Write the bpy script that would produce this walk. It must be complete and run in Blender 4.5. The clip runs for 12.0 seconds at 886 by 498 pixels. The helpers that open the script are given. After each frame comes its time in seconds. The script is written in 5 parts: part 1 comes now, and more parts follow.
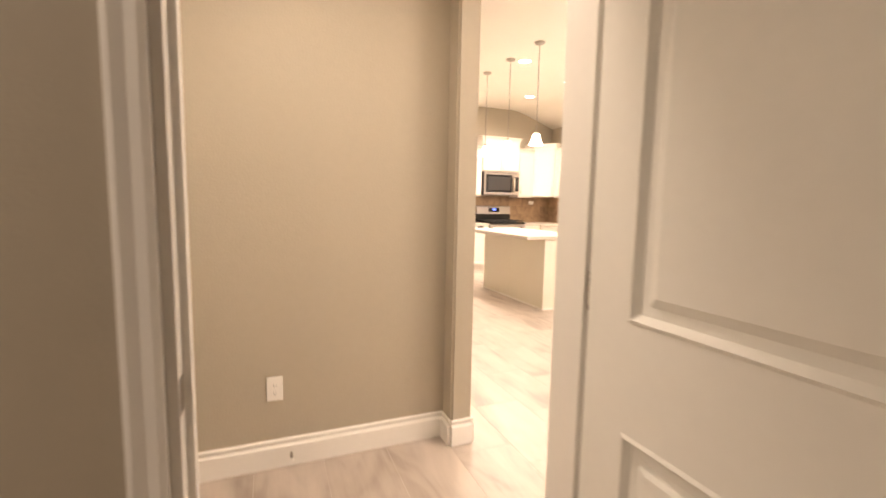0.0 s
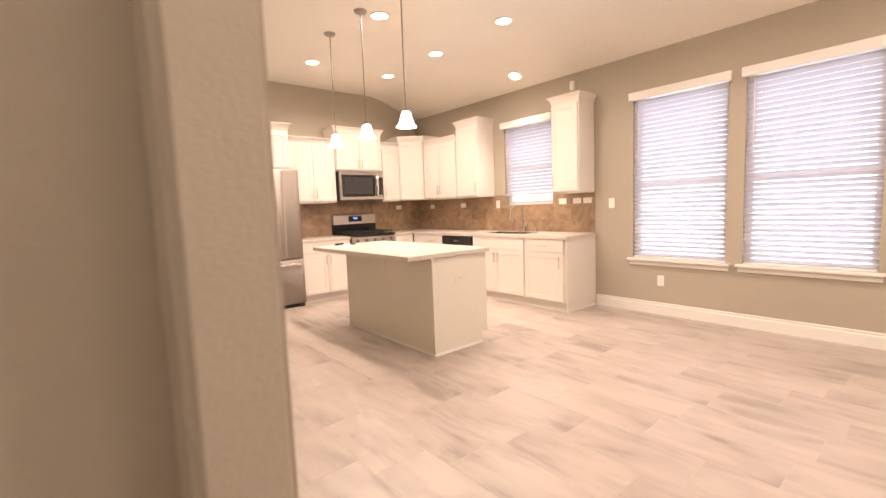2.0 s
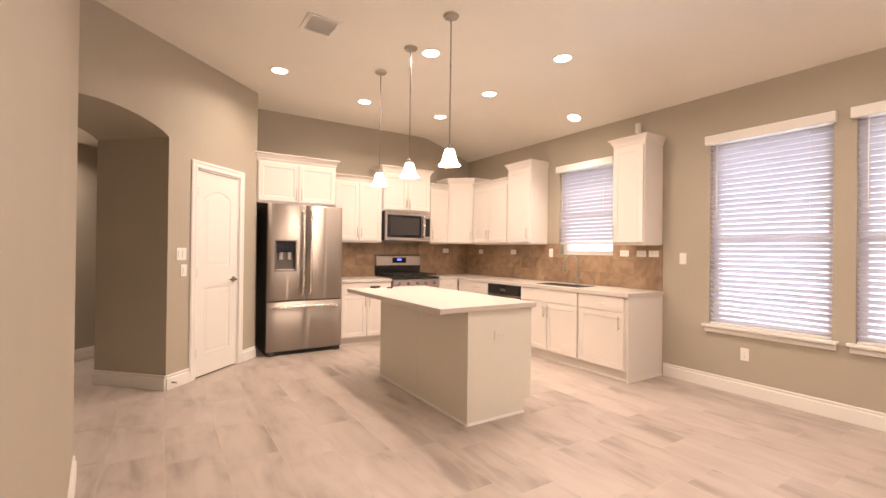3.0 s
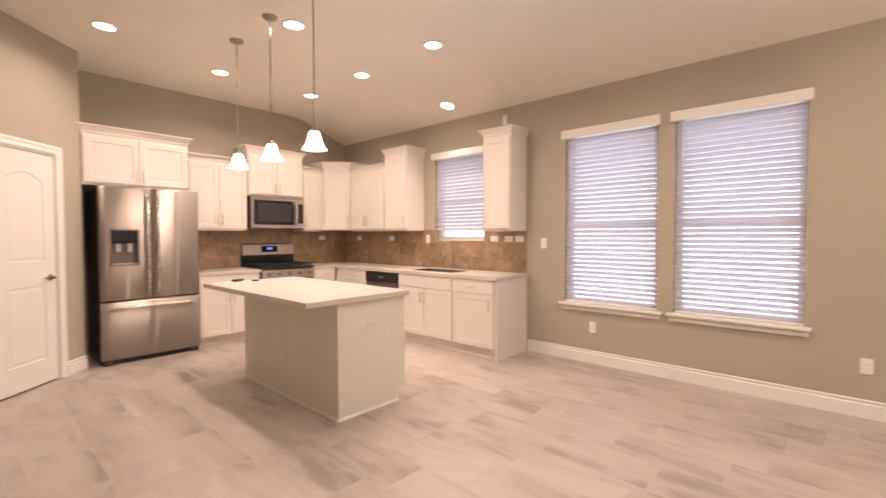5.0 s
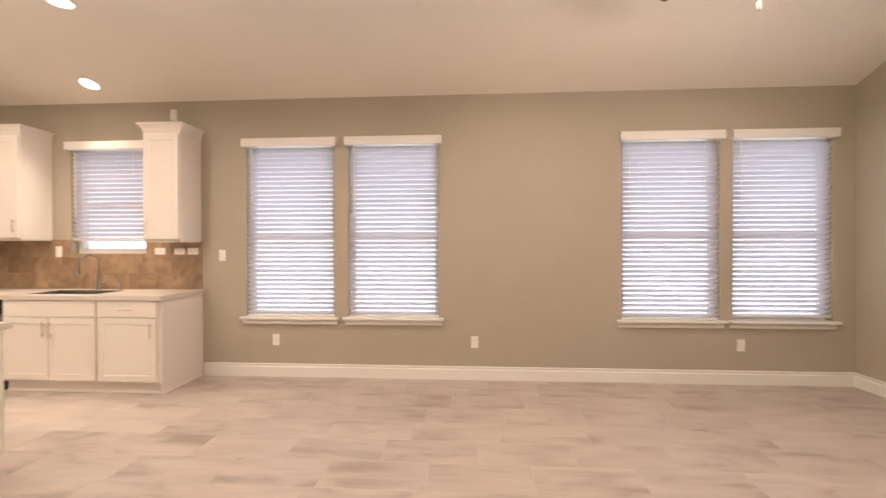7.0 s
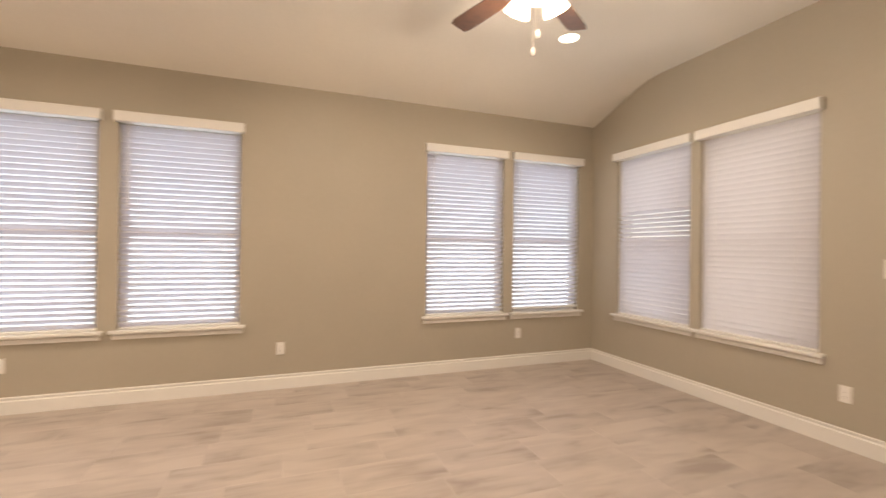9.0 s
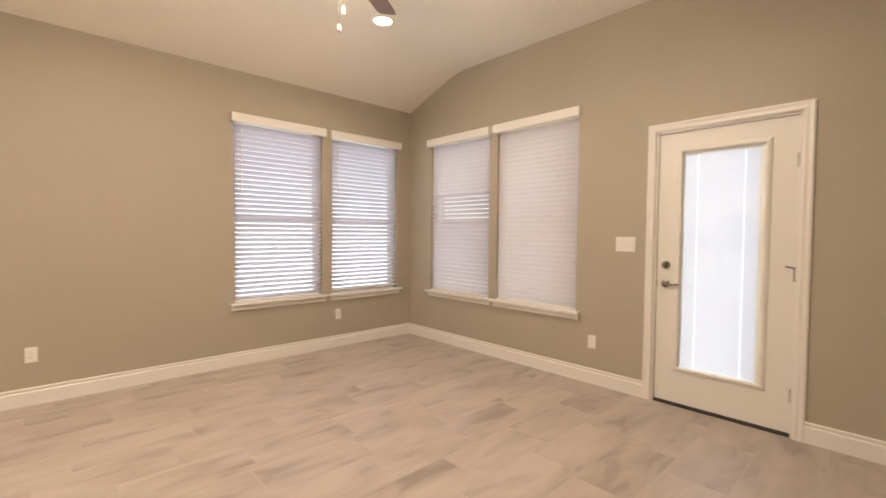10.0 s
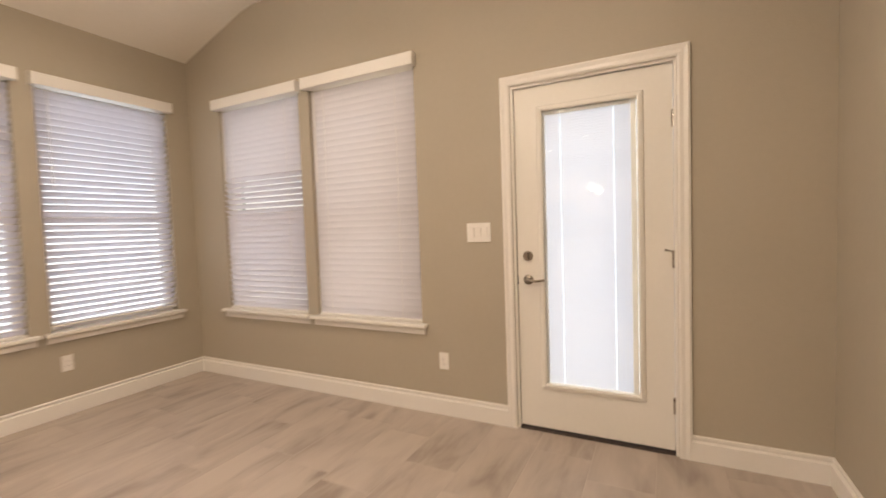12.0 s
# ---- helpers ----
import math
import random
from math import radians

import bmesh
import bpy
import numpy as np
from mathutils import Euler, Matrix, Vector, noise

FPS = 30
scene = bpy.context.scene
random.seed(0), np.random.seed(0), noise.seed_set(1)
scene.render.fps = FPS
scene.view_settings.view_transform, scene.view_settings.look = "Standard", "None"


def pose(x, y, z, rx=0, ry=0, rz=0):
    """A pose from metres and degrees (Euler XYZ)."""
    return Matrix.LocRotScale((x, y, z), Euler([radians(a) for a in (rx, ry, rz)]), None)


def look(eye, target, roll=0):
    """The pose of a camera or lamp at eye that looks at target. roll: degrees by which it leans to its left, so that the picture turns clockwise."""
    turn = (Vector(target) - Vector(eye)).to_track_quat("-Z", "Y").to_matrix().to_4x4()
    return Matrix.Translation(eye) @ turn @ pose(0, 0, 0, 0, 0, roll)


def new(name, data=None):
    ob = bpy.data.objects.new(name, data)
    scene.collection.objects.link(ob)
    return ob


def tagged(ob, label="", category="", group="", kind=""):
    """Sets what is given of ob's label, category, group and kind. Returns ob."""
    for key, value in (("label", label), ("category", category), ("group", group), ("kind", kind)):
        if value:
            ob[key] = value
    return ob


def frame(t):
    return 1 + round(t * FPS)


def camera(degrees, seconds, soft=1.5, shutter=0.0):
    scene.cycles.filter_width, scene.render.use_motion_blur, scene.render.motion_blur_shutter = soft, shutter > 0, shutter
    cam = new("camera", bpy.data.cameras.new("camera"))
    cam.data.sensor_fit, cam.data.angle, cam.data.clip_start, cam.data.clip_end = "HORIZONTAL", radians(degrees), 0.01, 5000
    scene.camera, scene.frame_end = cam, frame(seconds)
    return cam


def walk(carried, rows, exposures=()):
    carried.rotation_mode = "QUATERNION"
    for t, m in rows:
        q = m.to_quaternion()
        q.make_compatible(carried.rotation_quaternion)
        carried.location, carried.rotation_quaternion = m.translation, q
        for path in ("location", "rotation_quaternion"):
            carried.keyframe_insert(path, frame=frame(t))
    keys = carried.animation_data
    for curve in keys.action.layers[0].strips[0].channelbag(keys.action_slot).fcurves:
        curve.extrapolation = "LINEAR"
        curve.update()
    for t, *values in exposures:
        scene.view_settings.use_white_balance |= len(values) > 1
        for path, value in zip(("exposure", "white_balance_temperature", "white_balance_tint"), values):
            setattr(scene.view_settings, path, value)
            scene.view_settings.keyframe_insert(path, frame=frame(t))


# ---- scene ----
cam = camera(91.2, 12.0, 1.5, 0.4)
PATH = [
    (0, (-1.274, -1.304, 1.239), (-0.524, 0.538, 1.033), 1.1),
    (0.2, (-1.203, -1.114, 1.243), (-0.522, 0.758, 1.071), 0.3),
    (0.5, (-1.087, -0.835, 1.248), (-0.479, 1.059, 1.043), -0.7),
    (0.7, (-1.008, -0.66, 1.248), (-0.435, 1.251, 1.109), -1.2),
    (1, (-0.892, -0.419, 1.249), (-0.31, 1.49, 1.128), -0.1),
    (1.5, (-0.713, -0.095, 1.257), (0.287, 1.63, 1.098), -1.7),
    (2, (-0.491, 0.125, 1.268), (0.788, 1.65, 1.078), -2.2),
    (2.5, (-0.261, 0.276, 1.293), (0.869, 1.926, 1.289), 1.6),
    (2.7, (-0.204, 0.319, 1.294), (0.883, 1.998, 1.303), 0.7),
    (4.3, (-0.075, 0.448, 1.308), (1.121, 2.051, 1.263), -0.3),
    (4.5, (-0.056, 0.419, 1.313), (1.21, 1.966, 1.261), -0.3),
    (5, (-0.013, 0.352, 1.329), (1.471, 1.692, 1.268), -0.1),
    (5.5, (0.003, 0.321, 1.33), (1.69, 1.394, 1.276), 0.2),
    (6, (0.002, 0.263, 1.334), (1.854, 1.016, 1.308), 0.3),
    (6.5, (0.009, 0.23, 1.336), (1.966, 0.639, 1.32), -0.1),
    (7, (0.007, 0.197, 1.328), (2.003, 0.326, 1.319), -0.1),
    (7.2, (0.005, 0.192, 1.327), (2.004, 0.23, 1.315), 0.0),
    (8.8, (0.015, 0.214, 1.32), (1.945, -0.308, 1.315), 0.8),
    (9, (0.002, 0.197, 1.319), (1.871, -0.515, 1.324), 0.7),
    (9.5, (-0.035, 0.145, 1.319), (1.622, -0.976, 1.292), 0.1),
    (10, (-0.077, 0.115, 1.307), (1.382, -1.251, 1.236), 0.5),
    (10.5, (-0.088, 0.07, 1.296), (1.23, -1.428, 1.167), 0.3),
    (11, (0.022, -0.11, 1.286), (1.191, -1.724, 1.119), -0.4),
    (11.5, (0.222, -0.433, 1.283), (1.347, -2.08, 1.13), -1.5),
    (12, (0.458, -0.856, 1.273), (1.363, -2.637, 1.173), -2.0),
]
walk(cam, [(t, look(eye, target, roll)) for t, eye, target, roll in PATH],
     exposures=[(0.0, 1.15, 6700, 6), (0.5, 0.84, 6700, 10), (1.1, 0.68, 6600, 12), (2.0, 0.46, 6500, 12), (2.6, 0.32, 6500, 12), (4.3, 0.03, 6500, 15),
                (5.5, 0.0, 6450, 14), (7.0, 0.0, 6450, 8), (9.0, -0.03, 6600, 4), (10.5, -0.03, 6650, 5), (12.0, -0.09, 6750, 5)])

# ---------------------------------------------------------------- light
XE, YS, YN, ZC = 4.35, -3.43, 6.53, 3.15      # east, south, north wall faces; flat ceiling
world = bpy.data.worlds.new("sky")
scene.world = world
world.use_nodes = True
wn = world.node_tree
sky = wn.nodes.new("ShaderNodeTexSky")
sky.sky_type, sky.sun_disc = "NISHITA", False
sky.sun_elevation, sky.sun_rotation = radians(32), radians(250)
sky.air_density, sky.dust_density = 1.0, 3.0
wn.nodes["Background"].inputs["Strength"].default_value = 0.12
wn.links.new(sky.outputs["Color"], wn.nodes["Background"].inputs["Color"])
sun_data = bpy.data.lights.new("sun", "SUN")
sun_data.energy, sun_data.angle, sun_data.color = 1.2, radians(12), (1.0, 0.96, 0.9)
sun = new("sun", sun_data)
sun.matrix_world = pose(-6, 0, 12, 58, 0, -70)

WARM = (1.0, 0.795, 0.665)
# the last three cans are added by mirroring about the fan, none known there
CANS = [(0.854, 5.08), (1.955, 5.46), (1.945, 3.85), (3.06, 5.43), (3.06, 4.36), (3.04, 3.23), (4.07, 3.96),
        (3.02, 1.63), (1.97, 1.40), (3.09, -2.11), (3.09, -0.09), (0.95, -2.11), (0.95, -0.09)]
CAN_WATTS, PENDANT_WATTS, FAN_WATTS, HALL_WATTS = 12.5, 15.0, 66.0, 16.0


def ceiling_z(x):
    return ZC if x < 3.5 else ZC - 0.30 * (x - 3.5) / (XE - 3.5)


def lamp(kind, name, place, watts, size, color=WARM, turn=(0, 0, 0), spread=150):
    data = bpy.data.lights.new(name, kind)
    data.energy, data.color = watts, color
    if kind == "AREA":
        data.shape, data.size = "DISK", size
        data.spread = radians(spread)
    else:
        data.shadow_soft_size = size
    ob = new(name, data)
    ob.matrix_world = pose(*place, *turn)
    return ob


for cx, cy in CANS:
    tilt = 19.4 if cx > 3.5 else 0
    lamp("AREA", "can_lamp", (cx, cy, ceiling_z(cx) - 0.03), CAN_WATTS, 0.13, WARM, (0, tilt, 0), 100 if cx > 3.5 else 150)
PENDANTS = [3.21, 3.87, 4.52]
for py in PENDANTS:
    lamp("POINT", "pendant_lamp", (1.742, py, 1.955), PENDANT_WATTS, 0.04)
FAN = (2.02, -1.10)
for k in range(3):
    a = radians(30 + 120 * k)
    lamp("POINT", "fan_lamp", (FAN[0] + 0.15 * math.cos(a), FAN[1] + 0.15 * math.sin(a), 2.585), FAN_WATTS / 3, 0.05)
# added fill light behind the arch, an unseen source without a fitting
lamp("AREA", "hall_fill", (-1.15, 6.2, 2.42), HALL_WATTS, 0.16)
# added fill light for the passage wall, no fitting known there
lamp("AREA", "passage_fill", (-1.15, -0.15, 2.60), 8.0, 0.25)
# added fill light on the open door leaf; the bedroom itself is unlit
lamp("AREA", "bedroom_fill", (-2.6, -1.45, 2.66), 12.0, 0.3)


# ---------------------------------------------------------------- materials
def material(name, color, rough=0.5, metal=0.0, grain=0.0, grain_scale=40.0, bump=0.0, bump_scale=120.0, blotch=0.0,
             per_object=0.0, coat=0.0):
    m = bpy.data.materials.new(name)
    m.use_nodes = True
    nt = m.node_tree
    b = nt.nodes["Principled BSDF"]
    b.inputs["Roughness"].default_value = rough
    b.inputs["Metallic"].default_value = metal
    b.inputs["Coat Weight"].default_value = coat
    co = nt.nodes.new("ShaderNodeTexCoord")
    base = nt.nodes.new("ShaderNodeRGB")
    base.outputs[0].default_value = (*color, 1)
    out = base.outputs[0]

    def vary(out, scale, amount, detail):
        n = nt.nodes.new("ShaderNodeTexNoise")
        n.inputs["Scale"].default_value = scale
        n.inputs["Detail"].default_value = detail
        nt.links.new(co.outputs["Object"], n.inputs["Vector"])
        r = nt.nodes.new("ShaderNodeMapRange")
        r.inputs["From Min"].default_value, r.inputs["From Max"].default_value = 0.25, 0.75
        r.inputs["To Min"].default_value, r.inputs["To Max"].default_value = 1 - amount, 1 + amount
        nt.links.new(n.outputs["Fac"], r.inputs["Value"])
        h = nt.nodes.new("ShaderNodeHueSaturation")
        nt.links.new(r.outputs["Result"], h.inputs["Value"])
        nt.links.new(out, h.inputs["Color"])
        return h.outputs["Color"]

    if grain:
        out = vary(out, grain_scale, grain, 4)
    if blotch:
        out = vary(out, 1.3, blotch, 3)
    if per_object:
        info = nt.nodes.new("ShaderNodeObjectInfo")
        r = nt.nodes.new("ShaderNodeMapRange")
        r.inputs["To Min"].default_value, r.inputs["To Max"].default_value = 1 - per_object, 1 + per_object
        nt.links.new(info.outputs["Random"], r.inputs["Value"])
        h = nt.nodes.new("ShaderNodeHueSaturation")
        nt.links.new(r.outputs["Result"], h.inputs["Value"])
        nt.links.new(out, h.inputs["Color"])
        out = h.outputs["Color"]
    nt.links.new(out, b.inputs["Base Color"])
    if bump:
        n = nt.nodes.new("ShaderNodeTexNoise")
        n.inputs["Scale"].default_value, n.inputs["Detail"].default_value = bump_scale, 3
        nt.links.new(co.outputs["Object"], n.inputs["Vector"])
        k = nt.nodes.new("ShaderNodeBump")
        k.inputs["Strength"].default_value, k.inputs["Distance"].default_value = bump, 0.004
        nt.links.new(n.outputs["Fac"], k.inputs["Height"])
        nt.links.new(k.outputs["Normal"], b.inputs["Normal"])
    return m


def glow(name, color, strength, rough=0.4):
    m = material(name, color, rough)
    b = m.node_tree.nodes["Principled BSDF"]
    b.inputs["Emission Color"].default_value = (*color, 1)
    b.inputs["Emission Strength"].default_value = strength
    return m


def floor_material():
    m = material("wood_look_tile", (0.5, 0.43, 0.37), 0.38)
    nt = m.node_tree
    b = nt.nodes["Principled BSDF"]
    co = nt.nodes.new("ShaderNodeTexCoord")
    info = nt.nodes.new("ShaderNodeObjectInfo")
    shift = nt.nodes.new("ShaderNodeVectorMath")
    shift.operation = "MULTIPLY"
    shift.inputs[1].default_value = (37.0, 53.0, 11.0)
    nt.links.new(info.outputs["Random"], shift.inputs[0])
    add = nt.nodes.new("ShaderNodeVectorMath")
    nt.links.new(co.outputs["Object"], add.inputs[0])
    nt.links.new(shift.outputs[0], add.inputs[1])
    factors = []
    for sx, sy, detail in ((30.0, 2.6, 3), (6.0, 1.9, 3), (2.2, 0.9, 2)):
        mp = nt.nodes.new("ShaderNodeMapping")
        mp.inputs["Scale"].default_value = (sx, sy, 1)
        nt.links.new(add.outputs[0], mp.inputs["Vector"])
        n = nt.nodes.new("ShaderNodeTexNoise")
        n.inputs["Scale"].default_value, n.inputs["Detail"].default_value = 1.0, detail
        n.inputs["Distortion"].default_value = 0.6
        nt.links.new(mp.outputs[0], n.inputs["Vector"])
        factors.append(n.outputs["Fac"])
    mix = nt.nodes.new("ShaderNodeMix")
    mix.inputs[0].default_value = 0.84
    nt.links.new(factors[0], mix.inputs[2])
    nt.links.new(factors[1], mix.inputs[3])
    mix2 = nt.nodes.new("ShaderNodeMix")
    mix2.inputs[0].default_value = 0.22
    nt.links.new(mix.outputs[0], mix2.inputs[2])
    nt.links.new(factors[2], mix2.inputs[3])
    ramp = nt.nodes.new("ShaderNodeValToRGB")
    e = ramp.color_ramp.elements
    e[0].position, e[0].color = 0.35, (0.285, 0.236, 0.197, 1)
    e[1].position, e[1].color = 0.60, (0.470, 0.405, 0.350, 1)
    mid = e.new(0.46)
    mid.color = (0.395, 0.336, 0.290, 1)
    nt.links.new(mix2.outputs[0], ramp.inputs["Fac"])
    r = nt.nodes.new("ShaderNodeMapRange")
    r.inputs["To Min"].default_value, r.inputs["To Max"].default_value = 0.975, 1.025
    nt.links.new(info.outputs["Random"], r.inputs["Value"])
    h = nt.nodes.new("ShaderNodeHueSaturation")
    nt.links.new(r.outputs[0], h.inputs["Value"])
    nt.links.new(ramp.outputs["Color"], h.inputs["Color"])
    nt.links.new(h.outputs["Color"], b.inputs["Base Color"])
    k = nt.nodes.new("ShaderNodeBump")
    k.inputs["Strength"].default_value, k.inputs["Distance"].default_value = 0.25, 0.002
    nt.links.new(factors[0], k.inputs["Height"])
    nt.links.new(k.outputs["Normal"], b.inputs["Normal"])
    return m


def slat_material():
    m = material("blind_slat", (0.80, 0.785, 0.785), 0.45, grain=0.02)
    nt = m.node_tree
    b = nt.nodes["Principled BSDF"]
    t = nt.nodes.new("ShaderNodeBsdfTranslucent")
    t.inputs["Color"].default_value = (0.87, 0.85, 0.90, 1)
    mix = nt.nodes.new("ShaderNodeMixShader")
    mix.inputs[0].default_value = 0.65
    nt.links.new(b.outputs[0], mix.inputs[1])
    nt.links.new(t.outputs[0], mix.inputs[2])
    nt.links.new(mix.outputs[0], nt.nodes["Material Output"].inputs["Surface"])
    return m


def steel_material(name, color, rough, stretch, brushed=0.0):
    m = material(name, color, rough, 1.0)
    nt = m.node_tree
    b = nt.nodes["Principled BSDF"]
    if brushed:
        tg = nt.nodes.new("ShaderNodeTangent")
        tg.direction_type, tg.axis = "RADIAL", "Z"
        nt.links.new(tg.outputs[0], b.inputs["Tangent"])
        b.inputs["Anisotropic"].default_value, b.inputs["Anisotropic Rotation"].default_value = brushed, 0.25
    co = nt.nodes.new("ShaderNodeTexCoord")
    mp = nt.nodes.new("ShaderNodeMapping")
    mp.inputs["Scale"].default_value = stretch
    nt.links.new(co.outputs["Object"], mp.inputs["Vector"])
    n = nt.nodes.new("ShaderNodeTexNoise")
    n.inputs["Scale"].default_value, n.inputs["Detail"].default_value = 1.0, 5
    nt.links.new(mp.outputs[0], n.inputs["Vector"])
    r = nt.nodes.new("ShaderNodeMapRange")
    r.inputs["To Min"].default_value, r.inputs["To Max"].default_value = rough - 0.07, rough + 0.10
    nt.links.new(n.outputs["Fac"], r.inputs["Value"])
    nt.links.new(r.outputs[0], b.inputs["Roughness"])
    k = nt.nodes.new("ShaderNodeBump")
    k.inputs["Strength"].default_value, k.inputs["Distance"].default_value = 0.02, 0.001
    nt.links.new(n.outputs["Fac"], k.inputs["Height"])
    nt.links.new(k.outputs["Normal"], b.inputs["Normal"])
    return m


def stone_material():
    m = material("travertine_tile", (0.30, 0.21, 0.13), 0.42, grain=0.0)
    nt = m.node_tree
    b = nt.nodes["Principled BSDF"]
    co = nt.nodes.new("ShaderNodeTexCoord")
    info = nt.nodes.new("ShaderNodeObjectInfo")
    add = nt.nodes.new("ShaderNodeVectorMath")
    nt.links.new(co.outputs["Object"], add.inputs[0])
    nt.links.new(info.outputs["Random"], add.inputs[1])
    n = nt.nodes.new("ShaderNodeTexNoise")
    n.inputs["Scale"].default_value, n.inputs["Detail"].default_value = 6.0, 7
    n.inputs["Distortion"].default_value = 1.0
    nt.links.new(add.outputs[0], n.inputs["Vector"])
    ramp = nt.nodes.new("ShaderNodeValToRGB")
    e = ramp.color_ramp.elements
    e[0].position, e[0].color = 0.28, (0.205, 0.130, 0.076, 1)
    e[1].position, e[1].color = 0.72, (0.40, 0.275, 0.168, 1)
    nt.links.new(n.outputs["Fac"], ramp.inputs["Fac"])
    r = nt.nodes.new("ShaderNodeMapRange")
    r.inputs["To Min"].default_value, r.inputs["To Max"].default_value = 0.85, 1.15
    nt.links.new(info.outputs["Random"], r.inputs["Value"])
    h = nt.nodes.new("ShaderNodeHueSaturation")
    nt.links.new(r.outputs[0], h.inputs["Value"])
    nt.links.new(ramp.outputs["Color"], h.inputs["Color"])
    nt.links.new(h.outputs["Color"], b.inputs["Base Color"])
    return m


def glass_material():
    m = material("clear_glass", (0.95, 0.97, 0.97), 0.02)
    b = m.node_tree.nodes["Principled BSDF"]
    b.inputs["Transmission Weight"].default_value = 1.0
    b.inputs["IOR"].default_value = 1.45
    return m


WALL = material("greige_paint", (0.425, 0.378, 0.298), 0.62, grain=0.015, grain_scale=30, bump=0.2, bump_scale=115, blotch=0.03)
BEDWALL = material("bedroom_paint", (0.385, 0.365, 0.305), 0.62, grain=0.015, grain_scale=30, bump=0.2, bump_scale=115, blotch=0.03)
CEIL = material("ceiling_paint", (0.83, 0.785, 0.705), 0.8, grain=0.015, bump=0.2, bump_scale=120, blotch=0.02)
TRIM = material("white_trim_paint", (0.80, 0.77, 0.72), 0.35, grain=0.01, blotch=0.015)
CAB = material("white_cabinet_paint", (0.735, 0.678, 0.612), 0.38, grain=0.01, blotch=0.015)
DOORW = material("door_paint", (0.78, 0.755, 0.70), 0.42, grain=0.012, bump=0.05, bump_scale=200, blotch=0.02)
ISLAND = material("island_paint", (0.74, 0.70, 0.60), 0.45, grain=0.012, blotch=0.02)
QUARTZ = material("white_quartz", (0.585, 0.53, 0.467), 0.28, grain=0.05, grain_scale=180, blotch=0.02)
TILE = floor_material()
GROUT = material("grout", (0.48, 0.42, 0.37), 0.8, grain=0.06, grain_scale=60)
STONE = stone_material()
SLAT = slat_material()
STEEL = steel_material("brushed_steel", (0.325, 0.285, 0.25), 0.37, (70, 70, 1.2), 0.85)
PULL = steel_material("satin_nickel_pull", (0.60, 0.55, 0.48), 0.38, (40, 40, 40))
PANEL = steel_material("polished_panel", (0.52, 0.475, 0.43), 0.30, (1.2, 70, 70))
NICKEL = steel_material("brushed_nickel", (0.42, 0.385, 0.34), 0.28, (40, 40, 40))
HANDLE = steel_material("polished_steel", (0.78, 0.735, 0.68), 0.25, (40, 40, 40))
BASIN = steel_material("sink_steel", (0.12, 0.115, 0.11), 0.5, (40, 40, 4))
CHROME = material("chrome", (0.75, 0.73, 0.70), 0.12, 1.0)
BLACK = material("black_enamel", (0.018, 0.017, 0.016), 0.25, grain=0.05)
DARK = material("dark_side_panel", (0.035, 0.032, 0.03), 0.45, grain=0.05)
BLACKGLASS = material("black_glass", (0.012, 0.012, 0.013), 0.10)
IRON = material("cast_iron", (0.02, 0.02, 0.02), 0.6, bump=0.2)
PLASTIC = material("white_plastic", (0.82, 0.79, 0.74), 0.35, grain=0.01)
SLOT = material("outlet_slot", (0.10, 0.09, 0.08), 0.5)
FANWOOD = material("dark_walnut", (0.085, 0.04, 0.022), 0.4, grain=0.25, grain_scale=25)
SHADE = glow("frosted_glass_lit", (1.0, 0.86, 0.66), 6.0)
LENS = glow("can_lens_lit", (1.0, 0.88, 0.68), 9.0)
DISPLAY = glow("blue_display", (0.12, 0.2, 0.95), 1.6)
GLASS = glass_material()
GROUND = material("outdoor_concrete", (0.55, 0.54, 0.52), 0.9, grain=0.08, grain_scale=5, blotch=0.05)
FENCE = material("fence_wood", (0.42, 0.36, 0.30), 0.8, grain=0.15, grain_scale=20)
DISPENSER = material("dispenser_recess", (0.14, 0.12, 0.10), 0.35, grain=0.05)
HARDWARE = steel_material("dark_nickel", (0.34, 0.31, 0.27), 0.24, (40, 40, 40))
FOB = material("grey_fob", (0.20, 0.175, 0.15), 0.6, grain=0.05)
# dark threshold and latch plate; also the shade painted under the pantry door
GAP = material("threshold_gap_shade", (0.05, 0.035, 0.03), 0.6, grain=0.2)


# ---------------------------------------------------------------- mesh helpers
def box(bm, x0, x1, y0, y1, z0, z1, m=None, bevel=0.0):
    v = [bm.verts.new((x, y, z)) for x in (x0, x1) for y in (y0, y1) for z in (z0, z1)]
    fs = [bm.faces.new([v[i] for i in q]) for q in
          ((0, 1, 3, 2), (4, 6, 7, 5), (0, 4, 5, 1), (2, 3, 7, 6), (0, 2, 6, 4), (1, 5, 7, 3))]
    if bevel:
        edges = list({e for f in fs for e in f.edges})
        r = bmesh.ops.bevel(bm, geom=edges, offset=bevel, segments=2, affect="EDGES", profile=0.5)
        v = list({w for w in r["verts"]} | {w for w in v if w.is_valid})
    if m is not None:
        bmesh.ops.transform(bm, matrix=m, verts=[w for w in v if w.is_valid])
    return bm


def prism(bm, pts, z0, z1, m=None):
    """A closed prism over the plan polygon pts."""
    lo = [bm.verts.new((x, y, z0)) for x, y in pts]
    hi = [bm.verts.new((x, y, z1)) for x, y in pts]
    n = len(pts)
    bm.faces.new(lo)
    bm.faces.new(hi)
    for i in range(n):
        bm.faces.new((lo[i], lo[(i + 1) % n], hi[(i + 1) % n], hi[i]))
    if m is not None:
        bmesh.ops.transform(bm, matrix=m, verts=lo + hi)
    return bm


